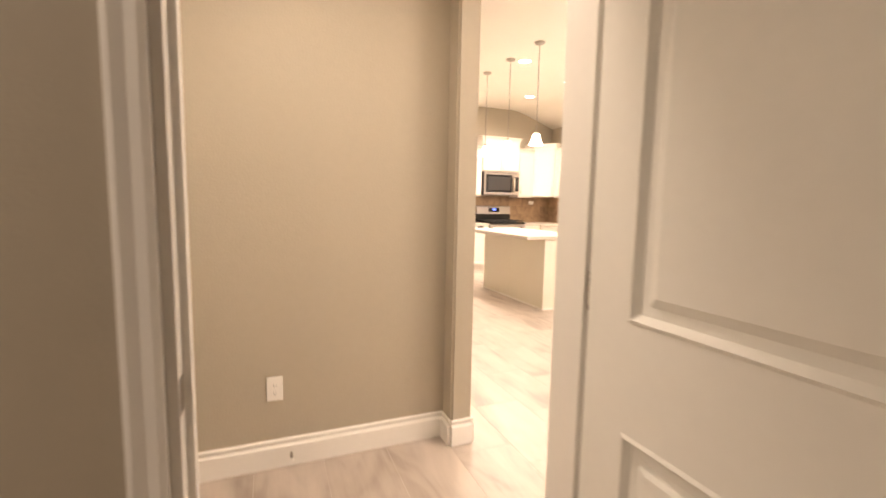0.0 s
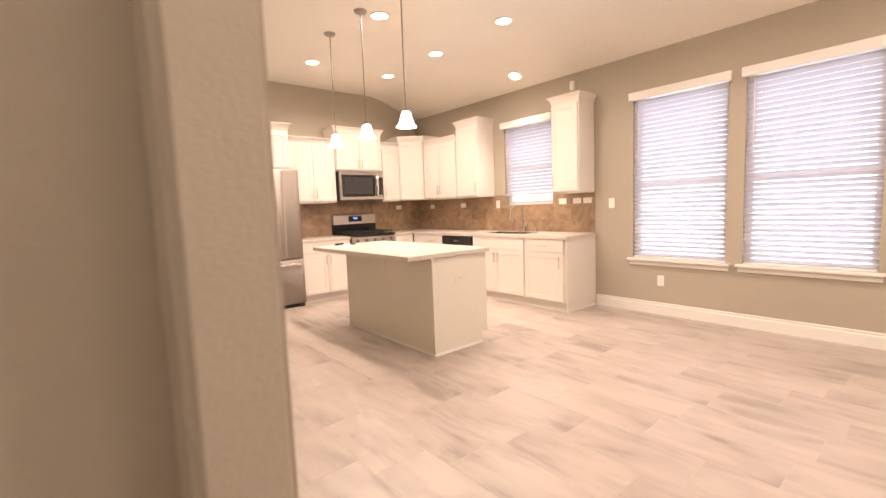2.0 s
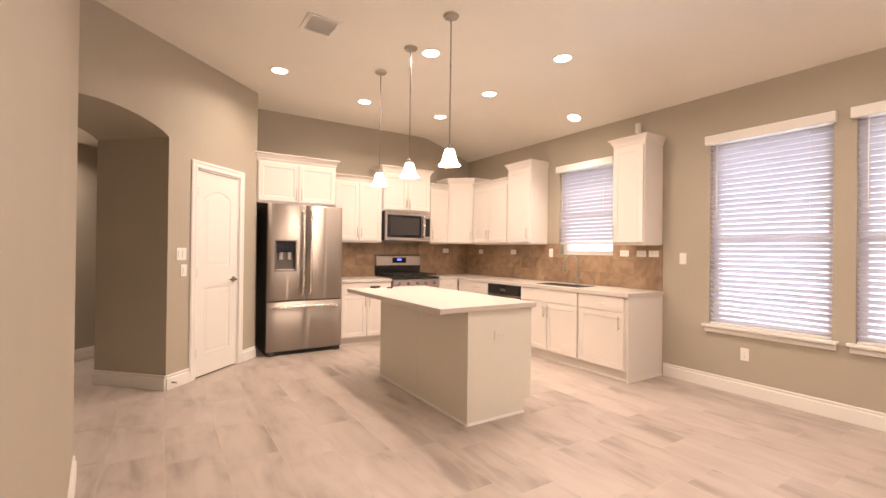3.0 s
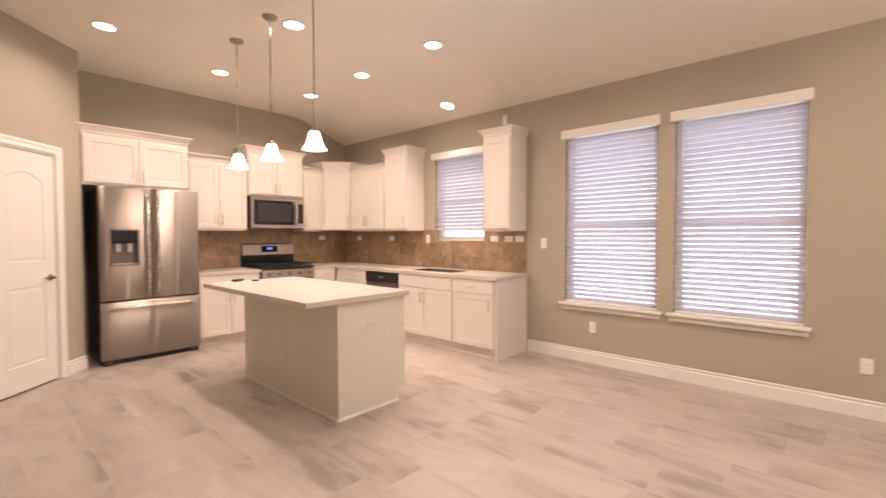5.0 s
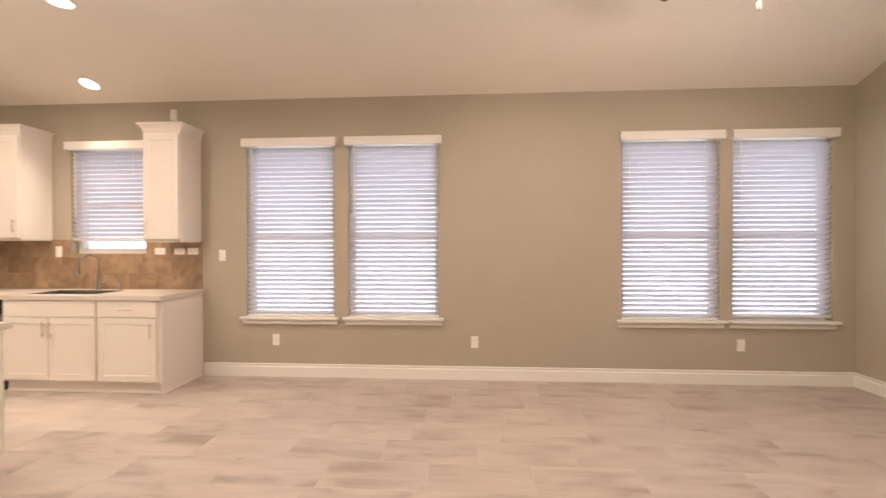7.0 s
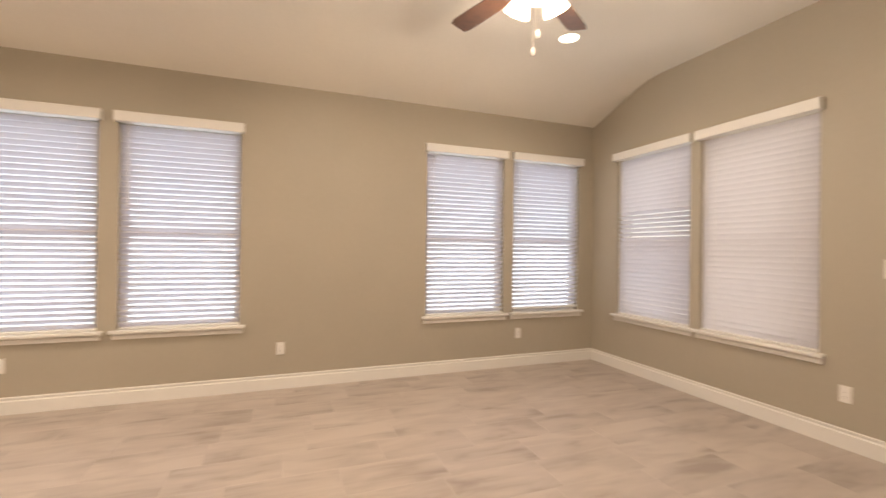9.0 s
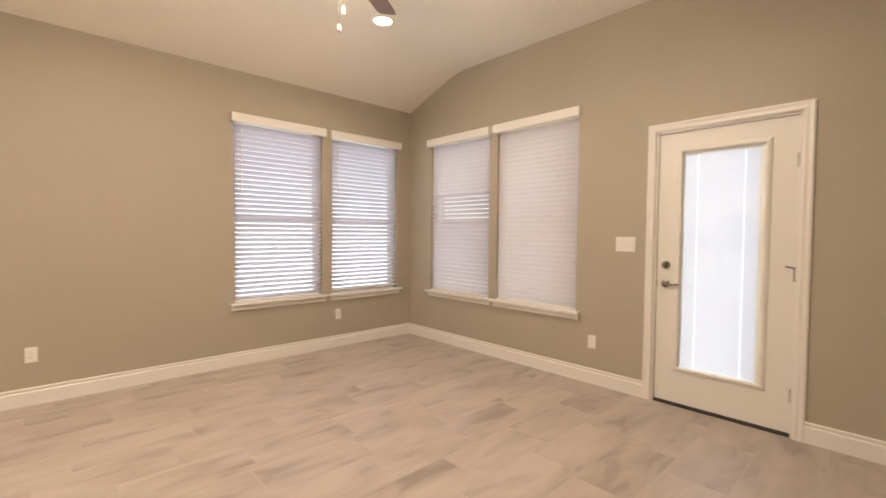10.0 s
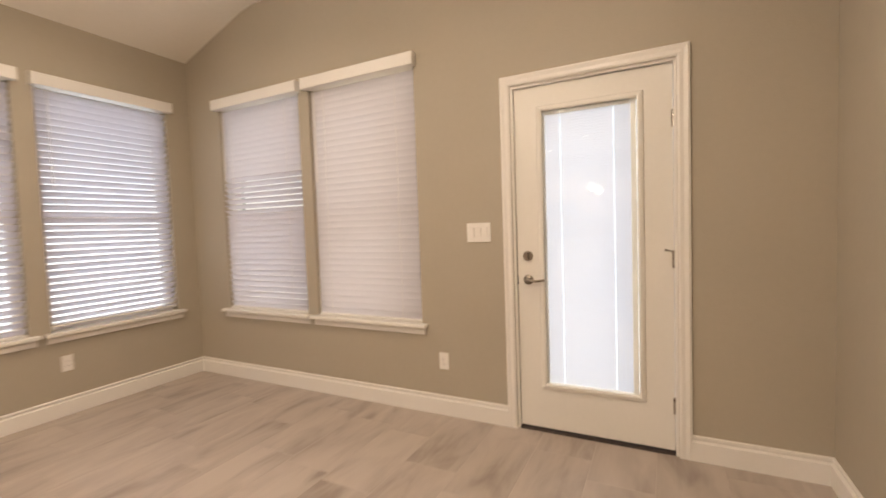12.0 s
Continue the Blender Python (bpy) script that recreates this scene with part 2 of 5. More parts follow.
def sweep(bm, profile, p0, p1, up=(0, 0, 1)):
    """Extrudes a closed profile of (out, up) pairs along p0 to p1; out points to the left of the way."""
    a, b = Vector(p0), Vector(p1)
    d = (b - a).normalized()
    u = Vector(up)
    o = u.cross(d).normalized()
    rings = [[bm.verts.new(q + o * s + u * t) for s, t in profile] for q in (a, b)]
    n = len(profile)
    bm.faces.new(rings[0])
    bm.faces.new(rings[1])
    for i in range(n):
        bm.faces.new((rings[0][i], rings[0][(i + 1) % n], rings[1][(i + 1) % n], rings[1][i]))
    return bm


def rod(bm, p0, p1, r0, r1=None, seg=12):
    """A straight round bar."""
    a, b = Vector(p0), Vector(p1)
    turn = (b - a).to_track_quat("Z", "Y").to_matrix().to_4x4()
    bmesh.ops.create_cone(bm, cap_ends=True, segments=seg, radius1=r0, radius2=r0 if r1 is None else r1, depth=(b - a).length,
                          matrix=Matrix.Translation((a + b) / 2) @ turn)
    return bm


def lathe(bm, profile, place=(0, 0, 0), seg=24, m=None):
    """Turns (radius, height) pairs about the upright axis."""
    rings = []
    for r, z in profile:
        rings.append([bm.verts.new((place[0] + r * math.cos(k * math.tau / seg), place[1] + r * math.sin(k * math.tau / seg), place[2] + z))
                      for k in range(seg)])
    for a, b in zip(rings, rings[1:]):
        for k in range(seg):
            bm.faces.new((a[k], a[(k + 1) % seg], b[(k + 1) % seg], b[k]))
    bm.faces.new(rings[0])
    bm.faces.new(rings[-1])
    if m is not None:
        bmesh.ops.transform(bm, matrix=m, verts=[v for ring in rings for v in ring])
    return bm


def pipe(bm, pts, r, seg=10):
    """A round tube along a line of points."""
    pts = [Vector(p) for p in pts]
    rings, ref = [], Vector((0.123, 0.456, 0.88)).normalized()
    for i, p in enumerate(pts):
        d = (pts[min(i + 1, len(pts) - 1)] - pts[max(i - 1, 0)]).normalized()
        s = d.cross(ref).normalized()
        t = d.cross(s)
        rings.append([bm.verts.new(p + r * (s * math.cos(k * math.tau / seg) + t * math.sin(k * math.tau / seg))) for k in range(seg)])
    for a, b in zip(rings, rings[1:]):
        for k in range(seg):
            bm.faces.new((a[k], a[(k + 1) % seg], b[(k + 1) % seg], b[k]))
    bm.faces.new(rings[0])
    bm.faces.new(rings[-1])
    return bm


def mesh_of(name, bm, mat, smooth=False):
    bmesh.ops.recalc_face_normals(bm, faces=bm.faces)
    me = bpy.data.meshes.new(name)
    bm.to_mesh(me)
    bm.free()
    me.materials.append(mat)
    if smooth:
        me.polygons.foreach_set("use_smooth", [True] * len(me.polygons))
        me.set_sharp_from_angle(angle=radians(35))
    return me


def part(name, bm, mat, parent, label="", smooth=False):
    ob = new(name, mesh_of(name, bm, mat, smooth))
    ob.parent = parent
    if label:
        ob["label"] = label
    return ob


def thing(name, label, category, m=None, group=""):
    ob = new(name)
    ob.empty_display_size = 0.1
    if m is not None:
        ob.matrix_world = m
    return tagged(ob, label, category, group)


def structure(name, bm, mat, label, category):
    return tagged(new(name, mesh_of(name, bm, mat)), label, category, "", "structure")


def B():
    return bmesh.new()


def along(p0, p1):
    """A pose at p0 whose x axis runs to p1; y points to the left."""
    a, b = Vector((*p0, 0)), Vector((*p1, 0))
    return Matrix.Translation(a) @ Matrix.Rotation(math.atan2(b.y - a.y, b.x - a.x), 4, "Z")


def wall(name, p0, p1, thick, z0, z1, label, openings=(), mat=None):
    """A wall whose seen face runs from p0 to p1, body to the left, with openings (s0, s1, low, high)."""
    m = along(p0, p1)
    length = (Vector(p1) - Vector(p0)).length
    bm = B()
    cuts = sorted({0.0, length, *[s for o in openings for s in o[:2]]})
    for a, b in zip(cuts, cuts[1:]):
        holes = sorted((o[2], o[3]) for o in openings if o[0] <= a + 1e-6 and o[1] >= b - 1e-6)
        low = z0
        for h0, h1 in holes:
            if h0 > low + 1e-4:
                box(bm, a, b, 0, thick, low, h0, m)
            low = h1
        if z1 > low + 1e-4:
            box(bm, a, b, 0, thick, low, z1, m)
    bmesh.ops.remove_doubles(bm, verts=bm.verts, dist=1e-5)
    return structure(name, bm, mat or WALL, label, "wall")


BASE = [(0, 0), (0, 0.134), (-0.007, 0.134), (-0.0105, 0.131), (-0.0115, 0.121), (-0.0045, 0.115), (-0.0045, 0.108), (-0.0175, 0.101),
        (-0.0175, 0.004), (-0.0165, 0)]


def baseboard(p0, p1, label="white painted baseboard with a moulded top edge"):
    """Baseboard on a wall face; the room lies to the right of the way."""
    bm = B()
    sweep(bm, BASE, (*p0, 0), (*p1, 0))
    return structure("baseboard", bm, TRIM, label, "baseboard")


# ---------------------------------------------------------------- walls, floor, ceiling
R2 = math.sqrt(0.5)
PC = (-0.106, 5.028)                         # free corner of the pantry's slanting wall


def diag(s, d=0.0):
    """A plan point s metres along the slanting wall and d metres behind its face."""
    return (PC[0] + R2 * s - R2 * d, PC[1] + R2 * s + R2 * d)


WIN_Z = (0.615, 2.40)
EAST_WINDOWS = [(1.585, 2.515), (0.515, 1.445), (-2.195, -1.27), (-3.225, -2.315)]
KITCHEN_WINDOW = (3.60, 4.43, 1.265, 2.40)
SOUTH_WINDOWS = [(2.99, 3.93), (1.945, 2.885)]
PATIO = (0.388, 1.279, 0.0, 2.109)

# the body of a wall lies to the left of the way from its first to its second point
holes = [(YN + 0.2 - b, YN + 0.2 - a, *WIN_Z) for a, b in EAST_WINDOWS]
holes.append((YN + 0.2 - KITCHEN_WINDOW[1], YN + 0.2 - KITCHEN_WINDOW[0], KITCHEN_WINDOW[2], KITCHEN_WINDOW[3]))
wall("wall_east", (XE, YN + 0.2), (XE, YS - 0.2), 0.16, 0, 2.95, "greige painted wall with five windows", holes)
holes = [(XE - b, XE - a, *WIN_Z) for a, b in SOUTH_WINDOWS] + [(XE - PATIO[1], XE - PATIO[0], PATIO[2], PATIO[3])]
wall("wall_south", (XE, YS), (-3.4, YS), 0.16, 0, 3.3, "greige painted wall with two windows and a patio door", holes)
wall("wall_north", (0.67, YN), (XE, YN), 0.16, 0, 3.3, "greige painted wall above the kitchen cabinets")
wall("wall_west_living", (-0.25, YS), (-0.25, -0.41), 0.12, 0, 3.2, "greige painted living room wall")
wall("wall_bedroom_door", (-3.4, -0.52), (-0.37, -0.52), 0.11, 0, 3.2, "greige painted wall with the bedroom doorway",
     [(1.97, 2.814, 0, 2.06)])
wall("wall_bedroom_west", (-3.3, YS), (-3.3, -0.52), 0.12, 0, 2.75, "plain bedroom wall", (), BEDWALL)
wall("wall_passage_north", (-2.0, 0.76), (-0.323, 0.76), 0.12, 0, 3.2, "greige painted passage wall beside the living room opening")
wall("wall_passage_end", (-1.70, -0.41), (-1.70, 0.76), 0.12, 0, 2.7, "greige painted passage end wall with a door", [(0.12, 0.88, 0, 2.06)])
bm = B()
prism(bm, [(-0.42, 0.642), (-0.305, 0.642), (-0.305, 0.765), (-0.42, 0.765)], 0, 3.2)
bmesh.ops.bevel(bm, geom=[e for e in bm.edges if abs(e.verts[0].co.z - e.verts[1].co.z) > 1], offset=0.012, segments=3, affect="EDGES")
structure("wall_jamb", bm, WALL, "greige painted rounded opening jamb", "wall")
bm = B()
box(bm, -0.42, -0.305, -0.41, 0.642, 2.46, 3.2)
structure("wall_header", bm, WALL, "greige painted header over the passage opening", "wall")
bm = B()
prism(bm, [(-0.305, 0.765), (-0.305, 0.88), (-0.55, 3.5), (-0.67, 3.5), (-0.445, 0.88)], 0, 3.2)
structure("wall_west_dining", bm, WALL, "greige painted wall between passage and arched hall", "wall")
wall("wall_alcove", (-0.6, 3.45), (-2.2, 3.45), 0.12, 0, 3.2, "greige painted wall beside the arched hall")

# slanting wall with the arched opening and the pantry doorway
ARCH_W, SPRING, RISE = 1.16, 2.30, 0.125
bm = B()
n = 20
crown = [(-ARCH_W * k / n, SPRING + RISE * (1 - (2 * k / n - 1) ** 2) ** 0.8) for k in range(n + 1)]
for (s0, h0), (s1, h1) in zip(crown, crown[1:]):
    quad = [(s0, h0), (s0, 3.2), (s1, 3.2), (s1, h1)]
    front = [bm.verts.new((*diag(s, 0), z)) for s, z in quad]
    back = [bm.verts.new((*diag(s, 0.80), z)) for s, z in quad]
    bm.faces.new(front)
    bm.faces.new(back)
    bm.faces.new((front[0], back[0], back[3], front[3]))
    bm.faces.new((front[1], front[2], back[2], back[1]))
structure("wall_arch", bm, WALL, "greige painted header with a shallow arch over the hall", "wall")
bm = B()
prism(bm, [diag(0), diag(0.02), diag(0.02, 0.8), diag(0, 0.8)], 0, 3.2)
prism(bm, [diag(0.02), diag(0.33), diag(0.33, 0.12), diag(0.02, 0.12)], 0, 3.2)
prism(bm, [diag(0.33), diag(0.965), diag(0.965, 0.12), diag(0.33, 0.12)], 2.085, 3.2)
prism(bm, [diag(0.965), diag(1.27), diag(1.15, 0.12), diag(0.965, 0.12)], 0, 3.2)
structure("wall_pantry", bm, WALL, "greige painted slanting pantry wall", "wall")
bm = B()
prism(bm, [(0.79, 5.924), (0.79, YN), (0.67, YN), (0.67, 5.975)], 0, 3.2)
structure("wall_pantry_side", bm, WALL, "greige painted wall beside the refrigerator", "wall")
bm = B()
prism(bm, [diag(-ARCH_W), diag(-2.3), diag(-2.3, 0.8), diag(-ARCH_W, 0.8)], 0, 3.2)
structure("wall_arch_side", bm, WALL, "greige painted wall beside the arch", "wall")
a, b = diag(-2.3, 1.78), diag(1.3, 1.78)
wall("wall_hall", a, b, 0.12, 0, 3.2, "greige painted wall at the end of the hall")
a, b = diag(1.3, 1.9), diag(1.3, 0.5)
wall("wall_hall_side", a, b, 0.12, 0, 3.2, "plain hall side wall")
a, b = diag(-2.3, 0.3), diag(-2.3, 1.9)
wall("wall_hall_west", a, b, 0.12, 0, 3.2, "plain hall side wall")
bm = B()
prism(bm, [diag(-2.4, 0.8), diag(1.4, 0.8), diag(1.4, 1.95), diag(-2.4, 1.95)], 2.46, 2.56)
structure("ceiling_hall", bm, CEIL, "plain painted hall ceiling", "ceiling")

bm = B()
ease = [(3.34 + 0.32 * u, ZC - 0.16 * 0.30 / (XE - 3.5) * u * u) for u in [k / 10 for k in range(11)]]   # the bend is rounded
prof = [(-2.6, ZC)] + ease + [(XE + 0.05, ceiling_z(XE + 0.05)), (XE + 0.05, ZC + 0.15), (-2.6, ZC + 0.15)]
lo = [bm.verts.new((x, YS - 0.1, z)) for x, z in prof]
hi = [bm.verts.new((x, YN + 0.1, z)) for x, z in prof]
bm.faces.new(lo)
bm.faces.new(hi)
n = len(prof)
for i in range(n):
    bm.faces.new((lo[i], lo[(i + 1) % n], hi[(i + 1) % n], hi[i]))
tagged(new("ceiling", mesh_of("ceiling", bm, CEIL, True)), "cream painted ceiling that slopes down along the window wall", "ceiling", "", "structure")
bm = B()
box(bm, -1.9, -0.42, -0.41, 0.76, 2.62, 2.72)
structure("ceiling_passage", bm, CEIL, "plain painted passage ceiling", "ceiling")
bm = B()
box(bm, -3.4, -0.37, YS, -0.52, 2.70, 2.80)
structure("ceiling_bedroom", bm, CEIL, "plain painted bedroom ceiling", "ceiling")
bm = B()
box(bm, -4.2, XE + 0.16, YS - 0.16, 8.4, -0.12, -0.0010)
FLOOR = structure("floor", bm, GROUT, "pale grey-brown wood-look plank tile floor", "floor")

# outdoors
bm = B()
bmesh.ops.create_grid(bm, x_segments=2, y_segments=2, size=400, matrix=pose(0, 0, -0.16))
structure("ground", bm, GROUND, "pale concrete and bare ground outside", "ground")

# baseboards: the room lies to the right of the way
for p0, p1 in [((XE, 2.965), (XE, YS + 0.014)), ((XE, YS), (1.325, YS)), ((0.335, YS), (-0.25, YS)), ((-0.25, YS), (-0.25, -0.41)),
               ((-1.70, 0.76), (-0.42, 0.76)), ((-0.42, 0.76), (-0.42, 0.642)), ((-0.42, 0.642), (-0.305, 0.642)),
               ((-0.305, 0.642), (-0.305, 0.88)), ((-0.305, 0.88), (-0.55, 3.5)), ((-0.55, 3.5), (-0.67, 3.5)),
               (diag(0, 0.80), diag(0)), (diag(0), diag(0.265)), (diag(1.035), diag(1.27)), (diag(-2.3, 1.78), diag(1.3, 1.78)),
               (diag(-2.3), diag(-ARCH_W)), (diag(-ARCH_W), diag(-ARCH_W, 0.8)),
               ((-0.25, -0.41), (-0.53, -0.41)), ((-1.51, -0.41), (-1.70, -0.41)), ((-1.70, 0.547), (-1.70, 0.745)), ((-3.3, -0.52), (-1.50, -0.52))]:
    baseboard(p0, p1)


# ---------------------------------------------------------------- windows and blinds
SLAT_PITCH, SLAT_W = 0.0475, 0.0525


def slat_mesh(width, tilt):
    bm = B()
    c, s = math.cos(radians(tilt)), math.sin(radians(tilt))
    n = 4
    top, bot = [], []
    for k in range(n + 1):
        u = (k / n - 0.5) * SLAT_W
        crown = 0.003 * (1 - (2 * k / n - 1) ** 2)
        for rows, off in ((top, 0.0015), (bot, -0.0015)):
            a, b = u, crown + off
            rows.append([bm.verts.new((x, a * c - b * s, a * s + b * c)) for x in (-width / 2, width / 2)])
    for rows in (top, bot):
        for a, b in zip(rows, rows[1:]):
            bm.faces.new((a[0], a[1], b[1], b[0]))
    for a, b in ((top[0], bot[0]), (top[-1], bot[-1])):
        bm.faces.new((a[0], a[1], b[1], b[0]))
    for e in (0, 1):
        bm.faces.new([r[e] for r in top] + [r[e] for r in reversed(bot)])
    return mesh_of("slat", bm, SLAT, True)


def window(number, m, width, z0, z1, blind_to=None, tilt=-45.0, sill=True, name_bits="", loose=(), hem=0.004):
    """A recessed window. Local x runs along the wall, y points out of doors, the wall face is y = 0 and x = 0 its middle."""
    w = width / 2
    win = thing("window_%d" % number, "white double-hung window in a plain drywall recess" + name_bits, "window", m)
    win["kind"] = "structure"
    f = B()
    for x0, x1, a, b in ((-w, -w + 0.05, z0, z1), (w - 0.05, w, z0, z1), (-w + 0.05, w - 0.05, z0, z0 + 0.05),
                         (-w + 0.05, w - 0.05, z1 - 0.05, z1)):
        box(f, x0, x1, 0.09, 0.15, a, b)
    zm = z0 + 0.46 * (z1 - z0)
    box(f, -w + 0.05, w - 0.05, 0.095, 0.135, zm - 0.016, zm + 0.016)
    part("window_frame", f, TRIM, win)
    for a, b in ((z0 + 0.05, zm - 0.016), (zm + 0.016, z1 - 0.05)):
        g = B()
        box(g, -w + 0.05, w - 0.05, 0.114, 0.118, a, b)
        p = part("pane", g, GLASS, win)
        p.visible_shadow = False
    if sill:
        s = B()
        box(s, -w - 0.045, w + 0.045, -0.055, 0.0, z0 - 0.022, z0 + 0.002, bevel=0.004)
        box(s, -w + 0.001, w - 0.001, 0.0, 0.09, z0 - 0.022 + 0.003, z0 + 0.002)
        part("window_sill", s, TRIM, win, "white painted sill board")
        s = B()
        sweep(s, [(0, 0), (-0.018, 0.004), (-0.02, 0.035), (-0.012, 0.053), (0, 0.053)][::-1], (-w - 0.03, 0, z0 - 0.076), (w + 0.03, 0, z0 - 0.076))
        part("apron", s, TRIM, win, "white moulded apron under the sill")
    low = z0 + hem if blind_to is None else blind_to
    bl = thing("window_blind", "white slatted blind, closed and let down" if blind_to is None else
               "white slatted blind let down to just above the tiles", "window blind", m, "window blinds")
    v = B()
    sweep(v, [(0.0, 0), (0.0, 0.085), (0.052, 0.085), (0.058, 0.078), (0.058, 0.004), (0.054, 0)], (w + 0.025, -0.001, z1 - 0.045), (-w - 0.025, -0.001, z1 - 0.045))
    part("valance", v, TRIM, bl, "white valance board")
    h = B()
    box(h, -w + 0.006, w - 0.006, 0.005, 0.055, z1 - 0.04, z1 - 0.001)
    part("headrail", h, TRIM, bl)
    top = z1 - 0.05
    count = int((top - low - 0.03) / SLAT_PITCH)
    me = slat_mesh(width - 0.007, tilt)
    for k in range(count + 1):
        ob = new("slat", me)
        ob.parent = bl
        ob.matrix_local = pose(0, 0.032, top - 0.03 - k * SLAT_PITCH, random.uniform(-0.8, 0.8) + (37 if k in loose else 15 if loose and k > max(loose) else 0), 0, 0)
    r = B()
    box(r, -w + 0.008, w - 0.008, 0.004, 0.06, low, low + 0.016, bevel=0.004)
    part("bottom_rail", r, TRIM, bl)
    for x in (-w * 0.68, w * 0.68):
        c = B()
        rod(c, (x, -0.006, low + 0.01), (x, -0.006, z1 - 0.04), 0.0012, seg=6)
        part("ladder_cord", c, TRIM, bl)
    wand = B()
    rod(wand, (-w * 0.85, -0.02, z1 - 0.75), (-w * 0.85, -0.02, z1 - 0.05), 0.004, seg=8)
    part("tilt_wand", wand, PLASTIC, bl)
    return win


def backlight(m, width, z0, z1, watts, color=(0.87, 0.905, 1.0)):
    """An area lamp added outside a window in place of outdoor light: local y points out of doors."""
    data = bpy.data.lights.new("window_daylight", "AREA")
    data.shape, data.size, data.size_y, data.energy, data.color = "RECTANGLE", width + 0.1, z1 - z0 + 0.3, watts, color
    new("window_daylight", data).matrix_world = m @ pose(0, 0.27, (z0 + z1) / 2, -90, 0, 0)


for i, (a, b) in enumerate(EAST_WINDOWS):
    window(i + 1, pose(XE, (a + b) / 2, 0, 0, 0, -90), b - a, *WIN_Z, hem=0.035 if i == 3 else 0.004)
window(5, pose(XE, sum(KITCHEN_WINDOW[:2]) / 2, 0, 0, 0, -90), KITCHEN_WINDOW[1] - KITCHEN_WINDOW[0], KITCHEN_WINDOW[2], KITCHEN_WINDOW[3],
       1.405, sill=False)
for i, (a, b) in enumerate(SOUTH_WINDOWS):
    window(i + 6, pose((a + b) / 2, YS, 0, 0, 0, 180), b - a, *WIN_Z, None, -80.0 if a > 2.5 else -84.0, loose=range(12, 19) if a > 2.5 else ())

for a, b in EAST_WINDOWS:
    backlight(pose(XE, (a + b) / 2, 0, 0, 0, -90), b - a, *WIN_Z, 14.8)
backlight(pose(XE, sum(KITCHEN_WINDOW[:2]) / 2, 0, 0, 0, -90), 0.83, KITCHEN_WINDOW[2], KITCHEN_WINDOW[3], 7.0)
# the second lamp is amber to imitate warm room light on its slats
for a, b in SOUTH_WINDOWS:
    backlight(pose((a + b) / 2, YS, 0, 0, 0, 180), b - a, *WIN_Z, 8.0 if a > 2.5 else 8.2, (1.0, 0.94, 0.92) if a > 2.5 else (1.0, 0.79, 0.55))
backlight(pose(sum(PATIO[:2]) / 2, YS, 0, 0, 0, 180), 0.55, 0.25, 1.98, 8.2, (0.78, 0.85, 1.0))

# ---------------------------------------------------------------- doors
CASING = [(0, 0), (0, 0.013), (0.014, 0.018), (0.036, 0.014), (0.060, 0.019), (0.074, 0.013), (0.074, 0)]


def casing(bm, x0, x1, z1, side=-1, wide=0.074):
    """Moulded trim round an opening from x0 to x1 and up to z1, on the face y = 0; it stands out towards y = side."""
    def ring(profile_u):
        u = profile_u
        return [(x0 - u, 0), (x0 - u, z1 + u), (x1 + u, z1 + u), (x1 + u, 0)]
    rows = [[bm.verts.new((x, side * d, z)) for x, z in ring(u * wide / 0.074)] for u, d in CASING]
    for a, b in zip(rows, rows[1:]):
        for k in range(3):
            bm.faces.new((a[k], a[k + 1], b[k + 1], b[k]))
    for k in range(3):
        bm.faces.new((rows[-1][k], rows[-1][k + 1], rows[0][k + 1], rows[0][k]))
    bm.faces.new([r[0] for r in rows])
    bm.faces.new([r[3] for r in rows])


def lever(parent, x, z, face, way, mat, label):
    """A lever handle on the face y = face, pointing to way along x."""
    bm = B()
    turn = Matrix.Translation((x, face, z)) @ Matrix.Rotation(radians(90), 4, "X")
    lathe(bm, [(0.031, 0), (0.031, 0.006), (0.024, 0.012), (0.012, 0.014), (0.012, 0.045), (0.008, 0.048)], seg=20, m=turn)
    pipe(bm, [(x, face - 0.045, z), (x + way * 0.02, face - 0.05, z), (x + way * 0.06, face - 0.05, z - 0.004), (x + way * 0.11, face - 0.046, z + 0.004)], 0.008)
    return part("door_handle", bm, mat, parent, label, True)


def panel_mould(bm, x0, x1, z0, z1, face, arch=0.0, deep=0.013, wide=0.04):
    """A raised and recessed panel moulding on the face y = face of a door leaf."""
    def loop(inset, arch):
        pts = [(x0 + inset, z0 + inset), (x1 - inset, z0 + inset)]
        n = 14
        for k in range(n + 1):
            u = k / n
            pts.append((x1 - inset + (x0 - x1 + 2 * inset) * u, z1 - inset + arch * (1 - (2 * u - 1) ** 2)))
        return pts
    steps = [(0, 0.0), (0.008, -0.3 * deep), (wide * 0.5, deep), (wide, deep), (wide + 0.02, 0.002)]
    rows = [[bm.verts.new((x, face + d, z)) for x, z in loop(i, arch)] for i, d in steps]
    for a, b in zip(rows, rows[1:]):
        for k in range(len(a)):
            bm.faces.new((a[k], a[(k + 1) % len(a)], b[(k + 1) % len(a)], b[k]))
    bm.faces.new(rows[-1])
    return loop(0, arch)


